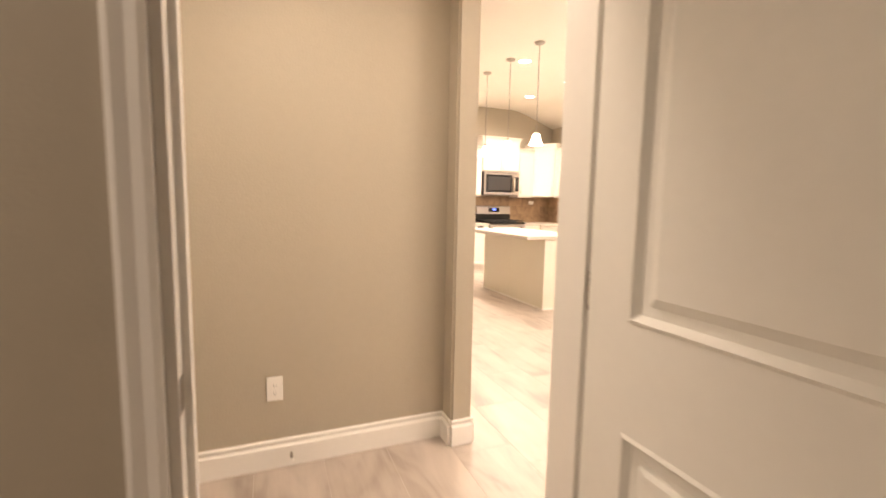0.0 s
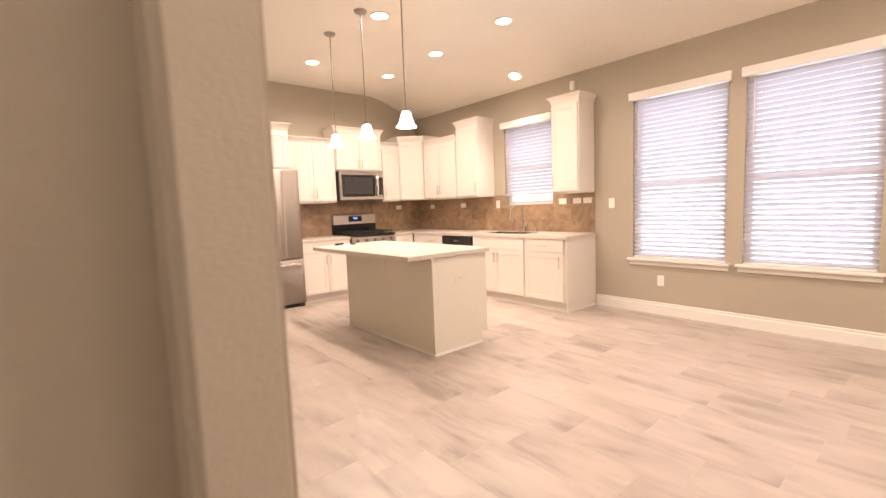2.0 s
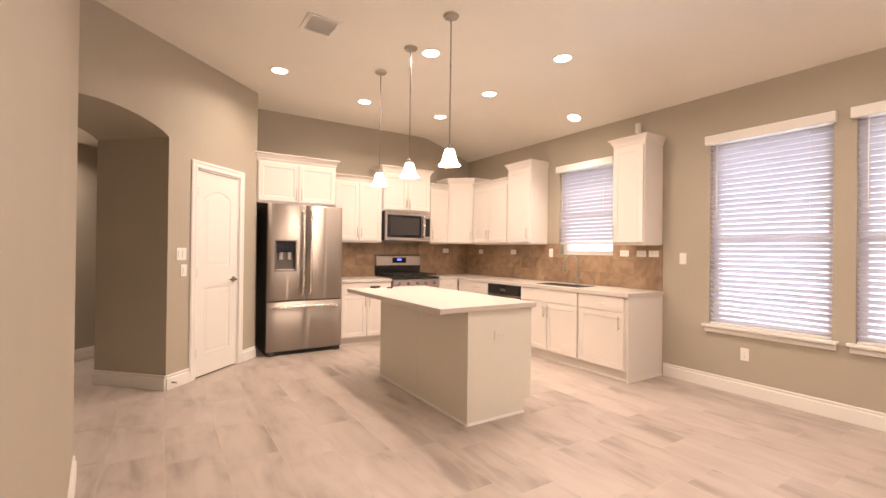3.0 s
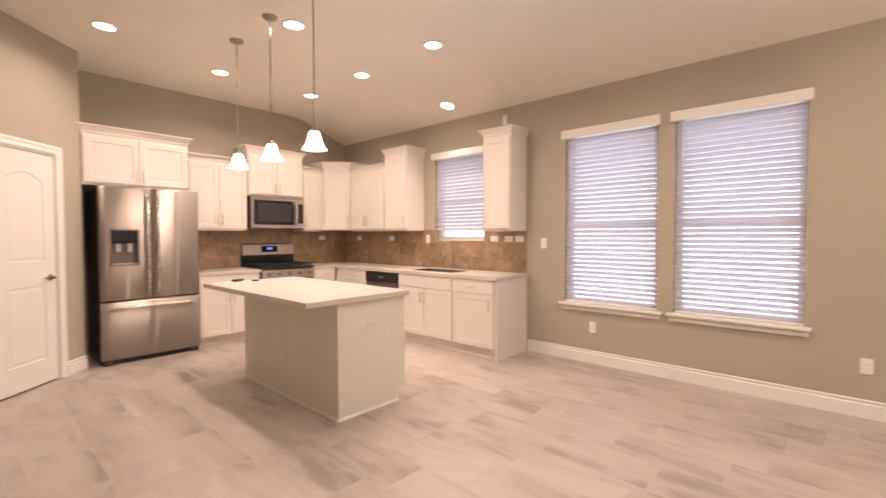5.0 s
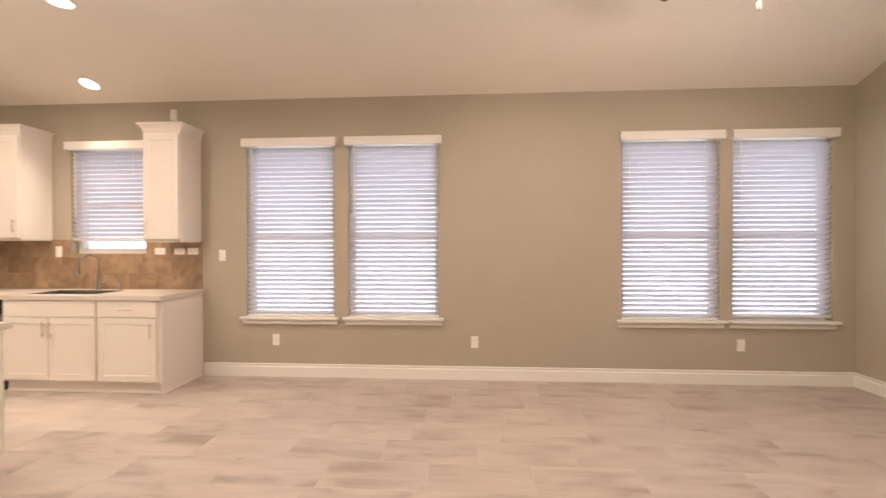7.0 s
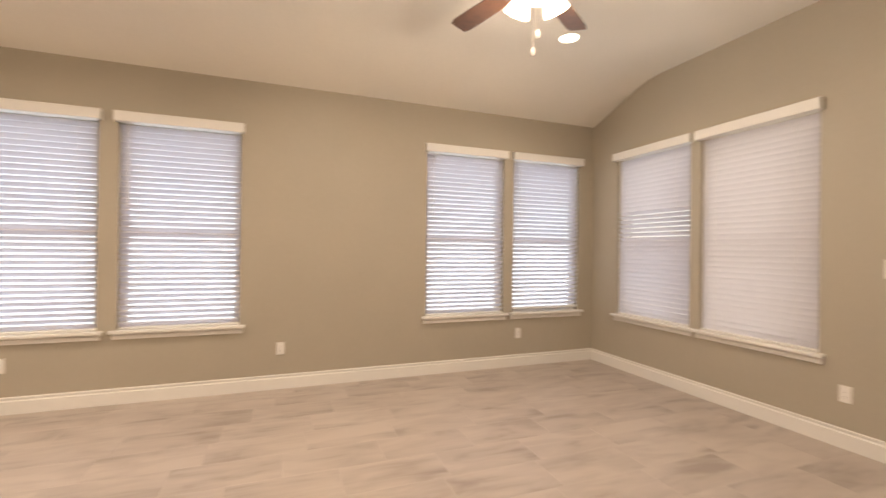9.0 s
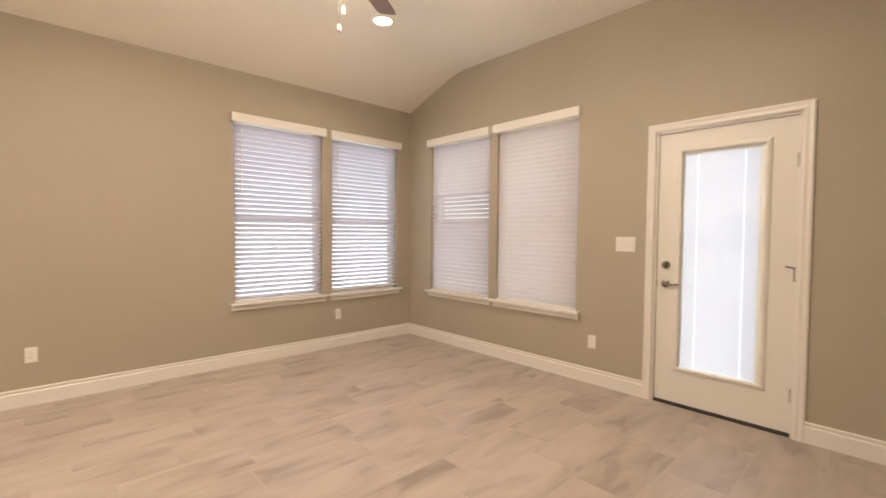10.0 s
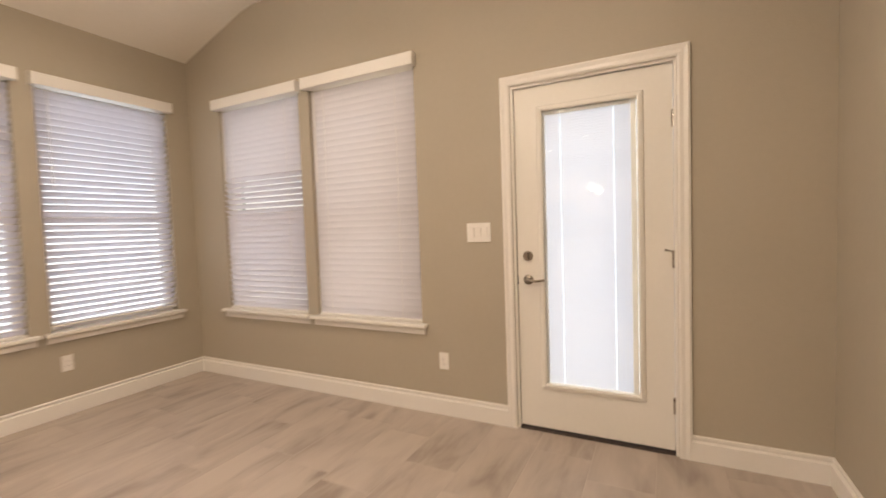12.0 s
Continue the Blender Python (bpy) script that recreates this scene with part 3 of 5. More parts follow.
def panel_leaf(bm, x0, x1, z0, z1, y0, y1, panels, deep=0.013, wide=0.04):
    """A door leaf whose front face y = y0 carries moulded panels (x0, x1, z0, z1, arch) set into it."""
    loops = [panel_mould(bm, a, b, c, d, y0, h, deep, wide) for a, b, c, d, h in panels]
    outer = [(x0, z0), (x1, z0), (x1, z1), (x0, z1)]
    edges = []
    for pts in [outer] + loops:
        vs = [bm.verts.new((x, y0, z)) for x, z in pts]
        edges += [bm.edges.new((vs[k], vs[(k + 1) % len(vs)])) for k in range(len(vs))]
    bmesh.ops.triangle_fill(bm, use_beauty=True, edges=edges, normal=(0, -1, 0))
    v = [bm.verts.new((x, y, z)) for y in (y0, y1) for x, z in outer]
    bm.faces.new(v[4:8])
    for k in range(4):
        bm.faces.new((v[k], v[(k + 1) % 4], v[4 + (k + 1) % 4], v[4 + k]))


def hinge(parent, x, z, face):
    bm = B()
    rod(bm, (x, face - 0.006, z - 0.045), (x, face - 0.006, z + 0.045), 0.006, seg=8)
    box(bm, x - 0.012, x + 0.012, face - 0.003, face + 0.002, z - 0.045, z + 0.045)
    part("hinge", bm, NICKEL, parent, "", True)


# pantry door, closed, in the slanting wall: local x along the wall, y behind it
m = Matrix.Translation((*PC, 0)) @ Matrix.Rotation(radians(45), 4, "Z")
d1 = thing("door_1", "white two-panel arched pantry door, closed", "door", m)
d1["kind"] = "structure"
bm = B()
casing(bm, 0.335, 0.96, 2.08)
part("door_casing", bm, TRIM, d1, "white moulded casing")
bm = B()
box(bm, 0.331, 0.345, 0.002, 0.118, 0, 2.08)
box(bm, 0.95, 0.964, 0.002, 0.118, 0, 2.08)
box(bm, 0.345, 0.95, 0.002, 0.118, 2.066, 2.08)
part("door_jamb", bm, TRIM, d1)
bm = B()
panel_leaf(bm, 0.348, 0.947, 0.014, 2.062, 0.006, 0.042,
           [(0.455, 0.84, 1.10, 1.82, 0.07), (0.455, 0.84, 0.22, 0.90, 0.0)], 0.0045, 0.03)
part("door_leaf", bm, DOORW, d1)
lever(d1, 0.885, 0.955, 0.006, -1, HARDWARE, "satin nickel lever handle")
for z in (0.25, 1.05, 1.85):
    hinge(d1, 0.345, z, 0.004)
# a dark strip in place of the shade under the leaf
bm = B()
box(bm, 0.33, 0.965, 0.02, 0.1, -0.003, 0.003)
part("threshold", bm, GAP, d1, "dark strip standing in for the shaded gap under the door")

# patio door, closed: local x runs west along the south wall, y out of doors
m = pose(PATIO[1], YS, 0, 0, 0, 180)
W = PATIO[1] - PATIO[0]
d2 = thing("door_2", "white full-glass patio door with an enclosed blind, closed", "door", m)
d2["kind"] = "structure"
bm = B()
casing(bm, 0.0, W, 2.104, wide=0.060)
part("door_casing", bm, TRIM, d2, "white moulded casing")
bm = B()
box(bm, 0.001, 0.016, 0.002, 0.155, 0, 2.104)
box(bm, W - 0.016, W - 0.001, 0.002, 0.155, 0, 2.104)
box(bm, 0.016, W - 0.016, 0.002, 0.155, 2.089, 2.104)
part("door_jamb", bm, TRIM, d2)
L0, L1, G0, G1, H0, H1 = 0.019, W - 0.019, 0.187, 0.700, 0.30, 1.935
bm = B()
for x0, x1, a, b in ((L0, G0, 0.022, 2.085), (G1, L1, 0.022, 2.085), (G0, G1, 0.022, H0), (G0, G1, H1, 2.085)):
    box(bm, x0, x1, 0.02, 0.065, a, b)
bmesh.ops.remove_doubles(bm, verts=bm.verts, dist=1e-5)
part("door_leaf", bm, DOORW, d2)
bm = B()
prof = [(0.0, 0.0), (0.0, -0.012), (-0.010, -0.016), (-0.028, -0.010), (-0.034, 0.0)]
rows = []
for u, d in prof:
    rows.append([bm.verts.new((x, 0.02 + d, z)) for x, z in ((G0 + u, H0 + u), (G1 - u, H0 + u), (G1 - u, H1 - u), (G0 + u, H1 - u))])
for a, b in zip(rows, rows[1:] + rows[:1]):
    for k in range(4):
        bm.faces.new((a[k], a[(k + 1) % 4], b[(k + 1) % 4], b[k]))
part("glazing_bead", bm, DOORW, d2, "white moulded glazing frame")
for k, x in enumerate((G0 - 0.017, G1 + 0.017)):
    for z in (0.42, 0.75, 1.08, 1.41, 1.75):
        c = B()
        rod(c, (x, 0.007, z), (x, 0.0, z), 0.004, seg=8)
        part("screw_plug", c, DOORW, d2)
bm = B()
box(bm, G0, G1, 0.026, 0.030, H0, H1)
part("pane", bm, GLASS, d2).visible_shadow = False
bm = B()
box(bm, G0, G1, 0.056, 0.060, H0, H1)
part("pane", bm, GLASS, d2).visible_shadow = False
bm = B()
count = 104
for k in range(count):
    z = H0 + 0.012 + (H1 - H0 - 0.03) * k / (count - 1)
    for xa, xb in ((G0 + 0.012, G0 + 0.098), (G0 + 0.1015, G1 - 0.1215), (G1 - 0.118, G1 - 0.033)):
        v = [bm.verts.new((x, 0.043 + a, z + b)) for x in (xa, xb) for a, b in ((-0.003, 0.0088), (0.0, 0.001), (0.002, -0.0088))]
        bm.faces.new((v[0], v[1], v[4], v[3]))
        bm.faces.new((v[1], v[2], v[5], v[4]))
tagged(part("enclosed_blind", bm, SLAT, d2, "thin white blind between the panes"), kind="stuff")
bm = B()
box(bm, G0, G0 + 0.0118, 0.033, 0.05, H0, H1)
part("blind_track", bm, DOORW, d2, "grey-white side track beside the glass")
bm = B()
box(bm, G0 + 0.012, G1 - 0.034, 0.034, 0.052, H1 - 0.022, H1)
part("blind_headrail", bm, TRIM, d2)
bm = B()
box(bm, G1 - 0.032, G1 - 0.004, 0.033, 0.05, H0, H1)
part("blind_track", bm, DOORW, d2, "grey-white operating track beside the glass")
for z, kind in ((1.08, "deadbolt"), (0.935, "lever")):
    if kind == "deadbolt":
        bm = B()
        turn = Matrix.Translation((0.085, 0.02, z)) @ Matrix.Rotation(radians(90), 4, "X")
        lathe(bm, [(0.031, 0), (0.031, 0.008), (0.026, 0.014), (0.010, 0.014), (0.010, 0.018)], seg=24, m=turn)
        box(bm, 0.080, 0.090, -0.016, 0.004, z - 0.018, z + 0.018)
        part("deadbolt", bm, HARDWARE, d2, "satin nickel deadbolt turn", True)
    else:
        lever(d2, 0.085, z, 0.02, 1, HARDWARE, "satin nickel lever handle")
bm = B()
box(bm, 0.017, 0.0205, 0.0185, 0.03, 0.905, 0.965)
part("latch_plate", bm, GAP, d2)
for z in (0.27, 1.06, 1.80):
    hinge(d2, L1 + 0.003, z, 0.018)
bm = B()
pipe(bm, [(L1 + 0.003, 0.008, 1.105), (L1 - 0.012, -0.012, 1.106), (L1 - 0.032, -0.024, 1.112)], 0.004, 8)
rod(bm, (L1 - 0.032, -0.024, 1.112), (L1 - 0.042, -0.028, 1.114), 0.007, seg=10)
part("hinge_stop", bm, NICKEL, d2, "hinge-pin door stop", True)
bm = B()
box(bm, 0.016, W - 0.016, 0.004, 0.15, -0.002, 0.012)
part("threshold", bm, GAP, d2, "dark worn threshold")

# bedroom doorway: leaf swung open into the bedroom along the way of the camera
m = pose(-1.43, -0.52, 0)
d3 = thing("door_3", "white two-panel bedroom door standing open", "door", m)
d3["kind"] = "structure"
bm = B()
casing(bm, 0.0, 0.844, 2.06, wide=0.056)
part("door_casing", bm, TRIM, d3, "white moulded casing")
bm = B()
casing(bm, 0.0, 0.844, 2.06, 1)
bmesh.ops.translate(bm, verts=bm.verts, vec=(0, 0.11, 0))
part("door_casing", bm, TRIM, d3, "white moulded casing")
bm = B()
box(bm, 0.001, 0.018, 0.001, 0.109, 0, 2.058)
box(bm, 0.826, 0.843, 0.001, 0.109, 0, 2.058)
box(bm, 0.018, 0.826, 0.001, 0.109, 2.042, 2.058)
box(bm, 0.018, 0.030, 0.045, 0.08, 0, 2.042)
part("door_jamb", bm, TRIM, d3, "white painted jamb with a stop")
bm = B()
box(bm, 0.0175, 0.0195, 0.006, 0.036, 0.885, 0.945, bevel=0.0008)
part("strike_plate", bm, NICKEL, d3, "metal strike plate")
bm = B()
lm = Matrix.Translation((0.858, -0.022, 0)) @ Matrix.Rotation(radians(-90), 4, "Z")
panel_leaf(bm, 0.0, 0.80, 0.012, 2.035, -0.036, 0.0,
           [(0.115, 0.685, 1.01, 1.80, 0.0), (0.115, 0.685, 0.20, 0.78, 0.0)])
leaf = part("door_leaf", bm, DOORW, d3)
leaf.matrix_local = lm
for z in (0.25, 1.05, 1.85):
    hinge(d3, 0.842, z, -0.010)


# closed door in the passage wall
d4 = thing("door_4", "white two-panel passage door, closed", "door", pose(-1.70, -0.29, 0, 0, 0, 90))
d4["kind"] = "structure"
bm = B()
casing(bm, 0.0, 0.76, 2.06)
part("door_casing", bm, TRIM, d4, "white moulded casing")
bm = B()
box(bm, 0.001, 0.018, 0.001, 0.119, 0, 2.058)
box(bm, 0.742, 0.759, 0.001, 0.119, 0, 2.058)
box(bm, 0.018, 0.742, 0.001, 0.119, 2.042, 2.058)
part("door_jamb", bm, TRIM, d4)
bm = B()
panel_leaf(bm, 0.021, 0.739, 0.012, 2.038, 0.010, 0.046, [(0.135, 0.625, 1.01, 1.80, 0.0), (0.135, 0.625, 0.20, 0.78, 0.0)])
part("door_leaf", bm, DOORW, d4)
lever(d4, 0.085, 0.94, 0.010, 1, NICKEL, "satin nickel lever handle")
for z in (0.25, 1.05, 1.85):
    hinge(d4, 0.741, z, 0.006)


# ---------------------------------------------------------------- kitchen cabinets
def pull(parent, x, z, upright=True, length=0.14, face=-0.022, mat=None):
    """A bar pull on two posts."""
    bm = B()
    h = length / 2
    a, b = ((x, face - 0.030, z - h), (x, face - 0.030, z + h)) if upright else ((x - h, face - 0.030, z), (x + h, face - 0.030, z))
    rod(bm, a, b, 0.0058, seg=10)
    for k in (-0.68, 0.68):
        p = (x, z + k * h) if upright else (x + k * h, z)
        rod(bm, (p[0], face, p[1]), (p[0], face - 0.030, p[1]), 0.0045, seg=8)
    return part("handle", bm, mat or PULL, parent, "brushed nickel bar pull", True)


def shaker(bm, x0, x1, z0, z1, y=-0.022, frame_w=0.055):
    """A framed front with a sunken middle, its back on y = 0."""
    f = frame_w
    rows = []
    for i, d in ((0, 0.003), (0.003, 0.0), (f, 0.0), (f + 0.004, 0.0035), (f + 0.007, 0.0045)):
        rows.append([bm.verts.new((x, y + d, z)) for x, z in ((x0 + i, z0 + i), (x1 - i, z0 + i), (x1 - i, z1 - i), (x0 + i, z1 - i))])
    back = [bm.verts.new((x, -0.001, z)) for x, z in ((x0, z0), (x1, z0), (x1, z1), (x0, z1))]
    rows.insert(0, back)
    for a, b in zip(rows, rows[1:]):
        for k in range(4):
            bm.faces.new((a[k], a[(k + 1) % 4], b[(k + 1) % 4], b[k]))
    bm.faces.new(rows[-1])
    bm.faces.new(back)


def slab(bm, x0, x1, z0, z1, y=-0.020):
    box(bm, x0, x1, y, -0.001, z0, z1, bevel=0.003)


def crown(bm, x0, x1, depth, z0, z1, left=True, right=True):
    """Crown moulding round the top of a cabinet whose front is y = 0."""
    prof = [(0.0, z0), (0.006, z0 + 0.008), (0.010, z0 + 0.030), (0.030, z1 - 0.022), (0.044, z1 - 0.012), (0.044, z1)]
    rows = []
    for o, z in prof:
        a = o if left else 0.0
        b = o if right else 0.0
        rows.append([bm.verts.new(p) for p in ((x0 - a, depth, z), (x0 - a, -o - 0.001, z), (x1 + b, -o - 0.001, z), (x1 + b, depth, z))])
    for a, b in zip(rows, rows[1:]):
        for k in range(3):
            bm.faces.new((a[k], a[k + 1], b[k + 1], b[k]))
    bm.faces.new(rows[-1])
    bm.faces.new(rows[0])


def upper(m, width, depth, z0, z1, top, doors, label, pulls, left=True, right=True, group="wall cabinets"):
    """A wall cabinet: local x along the wall, front at y = 0."""
    c = thing("wall_cabinet", label, "cabinet", m, group)
    bm = B()
    box(bm, 0.001, width - 0.001, 0, depth, z0, z1)
    part("body", bm, CAB, c)
    bm = B()
    crown(bm, 0.001, width - 0.001, depth, z1 - 0.004, top, left, right)
    part("crown", bm, CAB, c, "white crown moulding")
    step = (width - 0.02) / doors
    for k in range(doors):
        bm = B()
        a, b = 0.010 + k * step + 0.002, 0.010 + (k + 1) * step - 0.002
        shaker(bm, a, b, z0 + 0.012, z1 - 0.03)
        d = part("door", bm, CAB, c)
        side = pulls[k]
        pull(d, b - 0.03 if side > 0 else a + 0.03, z0 + 0.13 if z1 - z0 > 0.6 else z0 + 0.10, True, 0.14)
    bm = B()
    box(bm, 0.004, width - 0.004, 0.006, depth - 0.004, z0 - 0.014, z0 - 0.001)
    part("light_rail", bm, CAB, c)
    return c


def base(m, width, layout, label, depth=0.60, end=False):
    """A base cabinet; layout lists (kind, x0, x1, z0, z1, pull x, pull z, upright)."""
    c = thing("base_cabinet", label, "cabinet", m, "base cabinets")
    recess = 0.040 if end else 0.055
    bm = B()
    box(bm, 0.001, width - 0.001, 0, depth, 0.10, 0.852)
    part("body", bm, CAB, c)
    bm = B()
    box(bm, 0.001, width - 0.001, recess, 0.075, 0, 0.099)
    part("toe_kick", bm, CAB, c)
    bm = B()
    sweep(bm, [(0, 0), (0, 0.02), (0.006, 0.018), (0.012, 0.008), (0.012, 0)], (width, recess, 0), (0, recess, 0))
    part("shoe_moulding", bm, CAB, c)
    for kind, x0, x1, z0, z1, px, pz, up in layout:
        bm = B()
        if kind == "door":
            shaker(bm, x0, x1, z0, z1)
        else:
            slab(bm, x0, x1, z0, z1)
        d = part("door" if kind == "door" else "drawer_front", bm, CAB, c)
        if px is not None:
            pull(d, px, pz, up)
    return c


def north(x, y):
    return pose(x, y, 0)


def east(y, x):
    return pose(x, y, 0, 0, 0, -90)


upper(north(0.797, 5.93), 0.963, 0.595, 1.865, 2.37, 2.455, 2, "white two-door cabinet above the refrigerator", (1, -1))
upper(north(1.835, 6.20), 0.715, 0.325, 1.415, 2.275, 2.345, 2, "white two-door wall cabinet beside the microwave", (1, -1), False, False)
upper(north(2.552, 6.18), 0.806, 0.345, 1.885, 2.455, 2.54, 2, "taller white two-door cabinet above the microwave", (1, -1))
upper(north(3.362, 6.20), 0.35, 0.325, 1.415, 2.28, 2.355, 1, "narrow white wall cabinet beside the corner", (-1,), False, False)
upper(east(5.91, 4.02), 0.815, 0.325, 1.415, 2.29, 2.365, 2, "white two-door wall cabinet on the sink wall", (1, -1), False, False)
upper(east(5.093, 4.02), 0.455, 0.325, 1.415, 2.455, 2.54, 1, "taller white wall cabinet beside the kitchen window", (1,))
upper(east(3.365, 4.02), 0.375, 0.325, 1.395, 2.45, 2.53, 1, "tall narrow white wall cabinet at the end of the counter", (-1,))

# corner wall cabinet with a slanting front
cc = thing("corner_cabinet", "white corner wall cabinet with a slanting door", "cabinet", None, "wall cabinets")
foot = [(3.714, YN - 0.004), (3.714, 6.20), (4.02, 5.912), (XE - 0.004, 5.912), (XE - 0.004, YN - 0.004)]
bm = B()
prism(bm, foot, 1.415, 2.385)
part("body", bm, CAB, cc)
bm = B()
grow = [(3.690, YN - 0.004), (3.690, 6.185), (4.005, 5.887), (XE - 0.004, 5.887), (XE - 0.004, YN - 0.004)]
lo = [bm.verts.new((x, y, 2.38)) for x, y in foot]
hi = [bm.verts.new((x, y, 2.445)) for x, y in grow]
hi2 = [bm.verts.new((x, y, 2.465)) for x, y in grow]
for a, b in ((lo, hi), (hi, hi2)):
    for k in range(5):
        bm.faces.new((a[k], a[(k + 1) % 5], b[(k + 1) % 5], b[k]))
bm.faces.new(hi2)
bm.faces.new(lo)
part("crown", bm, CAB, cc, "white crown moulding")
bm = B()
shaker(bm, 0.012, 0.408, 1.427, 2.36)
dd = part("door", bm, CAB, cc)
dd.matrix_local = along((3.714, 6.20), (4.02, 5.912))
pull(dd, 0.375, 1.545)

# base cabinets
base(north(1.84, 5.93), 0.745, [("drawer", 0.012, 0.732, 0.698, 0.845, None, 0, False),
                                ("door", 0.012, 0.370, 0.118, 0.690, 0.340, 0.59, True),
                                ("door", 0.374, 0.732, 0.118, 0.690, 0.404, 0.59, True)], "white base cabinet between refrigerator and range")
base(north(3.36, 5.93), 0.375, [("drawer", 0.012, 0.362, 0.698, 0.845, 0.187, 0.77, False),
                                ("door", 0.012, 0.362, 0.118, 0.690, 0.05, 0.59, True)], "narrow white base cabinet beside the range")
base(east(5.905, 3.74), 0.745, [("drawer", 0.25, 0.735, 0.698, 0.845, 0.49, 0.77, False),
                                ("door", 0.25, 0.735, 0.118, 0.690, 0.29, 0.59, True)], "white base cabinet in the corner with a drawer", end=True)
base(east(4.505, 3.74), 0.92, [("drawer", 0.012, 0.908, 0.698, 0.845, None, 0, False),
                               ("door", 0.012, 0.458, 0.118, 0.690, 0.428, 0.585, True),
                               ("door", 0.462, 0.908, 0.118, 0.690, 0.492, 0.585, True)], "white two-door sink base cabinet", end=True)
base(east(3.583, 3.74), 0.585, [("drawer", 0.012, 0.565, 0.698, 0.845, 0.29, 0.77, False),
                                ("door", 0.012, 0.565, 0.118, 0.690, 0.525, 0.585, True)], "white base cabinet with a drawer at the counter's end", end=True)
ep = thing("end_panel", "white panel closing the end of the base cabinets", "cabinet panel", None)
bm = B()
box(bm, 3.742, XE - 0.001, 2.982, 2.996, 0, 0.852)
part("panel", bm, CAB, ep)
bm = B()
sweep(bm, [(0, 0), (0, 0.02), (0.006, 0.018), (0.012, 0.008), (0.012, 0)], (XE - 0.016, 2.982, 0), (3.742, 2.982, 0))
part("shoe_moulding", bm, CAB, ep)

# worktops
SX0, SX1, SY0, SY1 = 3.84, 4.20, 3.70, 4.40
wt = thing("worktop", "white speckled quartz worktop round the kitchen corner", "worktop")
bm = B()
for x0, x1, y0, y1 in ((3.36, 3.71, 5.90, YN), (3.71, XE, SY1, YN), (3.71, SX0, SY0, SY1), (SX1, XE, SY0, SY1), (3.71, XE, 2.965, SY0)):
    box(bm, x0, x1, y0, y1, 0.853, 0.893)
bmesh.ops.remove_doubles(bm, verts=bm.verts, dist=1e-5)
part("slab", bm, QUARTZ, wt)
wt = thing("worktop", "white speckled quartz worktop beside the refrigerator", "worktop")
bm = B()
box(bm, 1.838, 2.588, 5.90, YN, 0.853, 0.893, bevel=0.003)
part("slab", bm, QUARTZ, wt)

sink = thing("sink", "stainless steel undermount sink", "sink")
bm = B()
box(bm, SX0 - 0.01, SX1 + 0.01, SY0 - 0.01, SY1 + 0.01, 0.652, 0.662)
for x0, x1, y0, y1 in ((SX0 + 0.001, SX0 + 0.007, SY0 + 0.001, SY1 - 0.001), (SX1 - 0.007, SX1 - 0.001, SY0 + 0.001, SY1 - 0.001),
                       (SX0 + 0.007, SX1 - 0.007, SY0 + 0.001, SY0 + 0.007), (SX0 + 0.007, SX1 - 0.007, SY1 - 0.007, SY1 - 0.001)):
    box(bm, x0, x1, y0, y1, 0.662, 0.8915)
part("basin", bm, BASIN, sink)
bm = B()
lathe(bm, [(0.045, 0), (0.045, 0.004), (0.03, 0.003), (0.006, 0.001)], ((SX0 + SX1) / 2, (SY0 + SY1) / 2, 0.662))
part("drain", bm, CHROME, sink, "", True)

fc = thing("faucet", "brushed nickel gooseneck kitchen faucet with a side lever", "faucet", pose(4.245, 4.03, 0.893))
bm = B()
lathe(bm, [(0.030, 0), (0.030, 0.008), (0.024, 0.014), (0.020, 0.05), (0.018, 0.12), (0.016, 0.13)])
part("base", bm, NICKEL, fc, "", True)
bm = B()
pts = [(0, 0, 0.12), (0, 0, 0.27)] + [(-0.085 + 0.085 * math.cos(a), 0.05 * (1 - math.cos(a)) * 0.6, 0.27 + 0.095 * math.sin(a)) for a in
                                      [math.pi * k / 12 for k in range(1, 13)]] + [(-0.172, 0.06, 0.24)]
pipe(bm, pts, 0.0125, 12)
part("spout", bm, NICKEL, fc, "", True)
bm = B()
rod(bm, (-0.172, 0.06, 0.245), (-0.178, 0.062, 0.165), 0.014, 0.019, 14)
part("spray_head", bm, NICKEL, fc, "", True)
bm = B()
pipe(bm, [(0, -0.015, 0.075), (0, -0.045, 0.085), (0, -0.075, 0.125), (0, -0.085, 0.15)], 0.006)
part("lever", bm, NICKEL, fc, "", True)
sd = thing("soap_dispenser", "brushed nickel soap dispenser beside the faucet", "soap dispenser", pose(4.25, 3.80, 0.893))
bm = B()
lathe(bm, [(0.020, 0), (0.020, 0.006), (0.010, 0.010), (0.009, 0.05), (0.013, 0.055), (0.013, 0.068)])
part("pump", bm, NICKEL, sd, "", True)
bm = B()
pipe(bm, [(0, 0, 0.066), (-0.02, 0, 0.075), (-0.06, 0, 0.068)], 0.0055)
part("nozzle", bm, NICKEL, sd, "", True)

# ---------------------------------------------------------------- appliances
fr = thing("refrigerator", "stainless steel french-door refrigerator with a water dispenser and bottom freezer", "refrigerator", pose(0.90, 5.83, 0))
FW = 0.925
bm = B()
box(bm, 0.004, FW - 0.004, 0.075, 0.685, 0.05, 1.81)
part("body", bm, DARK, fr, "dark grey side panels")
bm = B()
box(bm, 0.01, FW - 0.01, 0.04, 0.60, 0.0, 0.06)
part("base_grille", bm, BLACK, fr)
for x in (0.06, FW - 0.06):
    bm = B()
    box(bm, x - 0.035, x + 0.035, 0.005, 0.07, 0.0, 0.045, bevel=0.006)
    part("foot_cover", bm, DARK, fr)


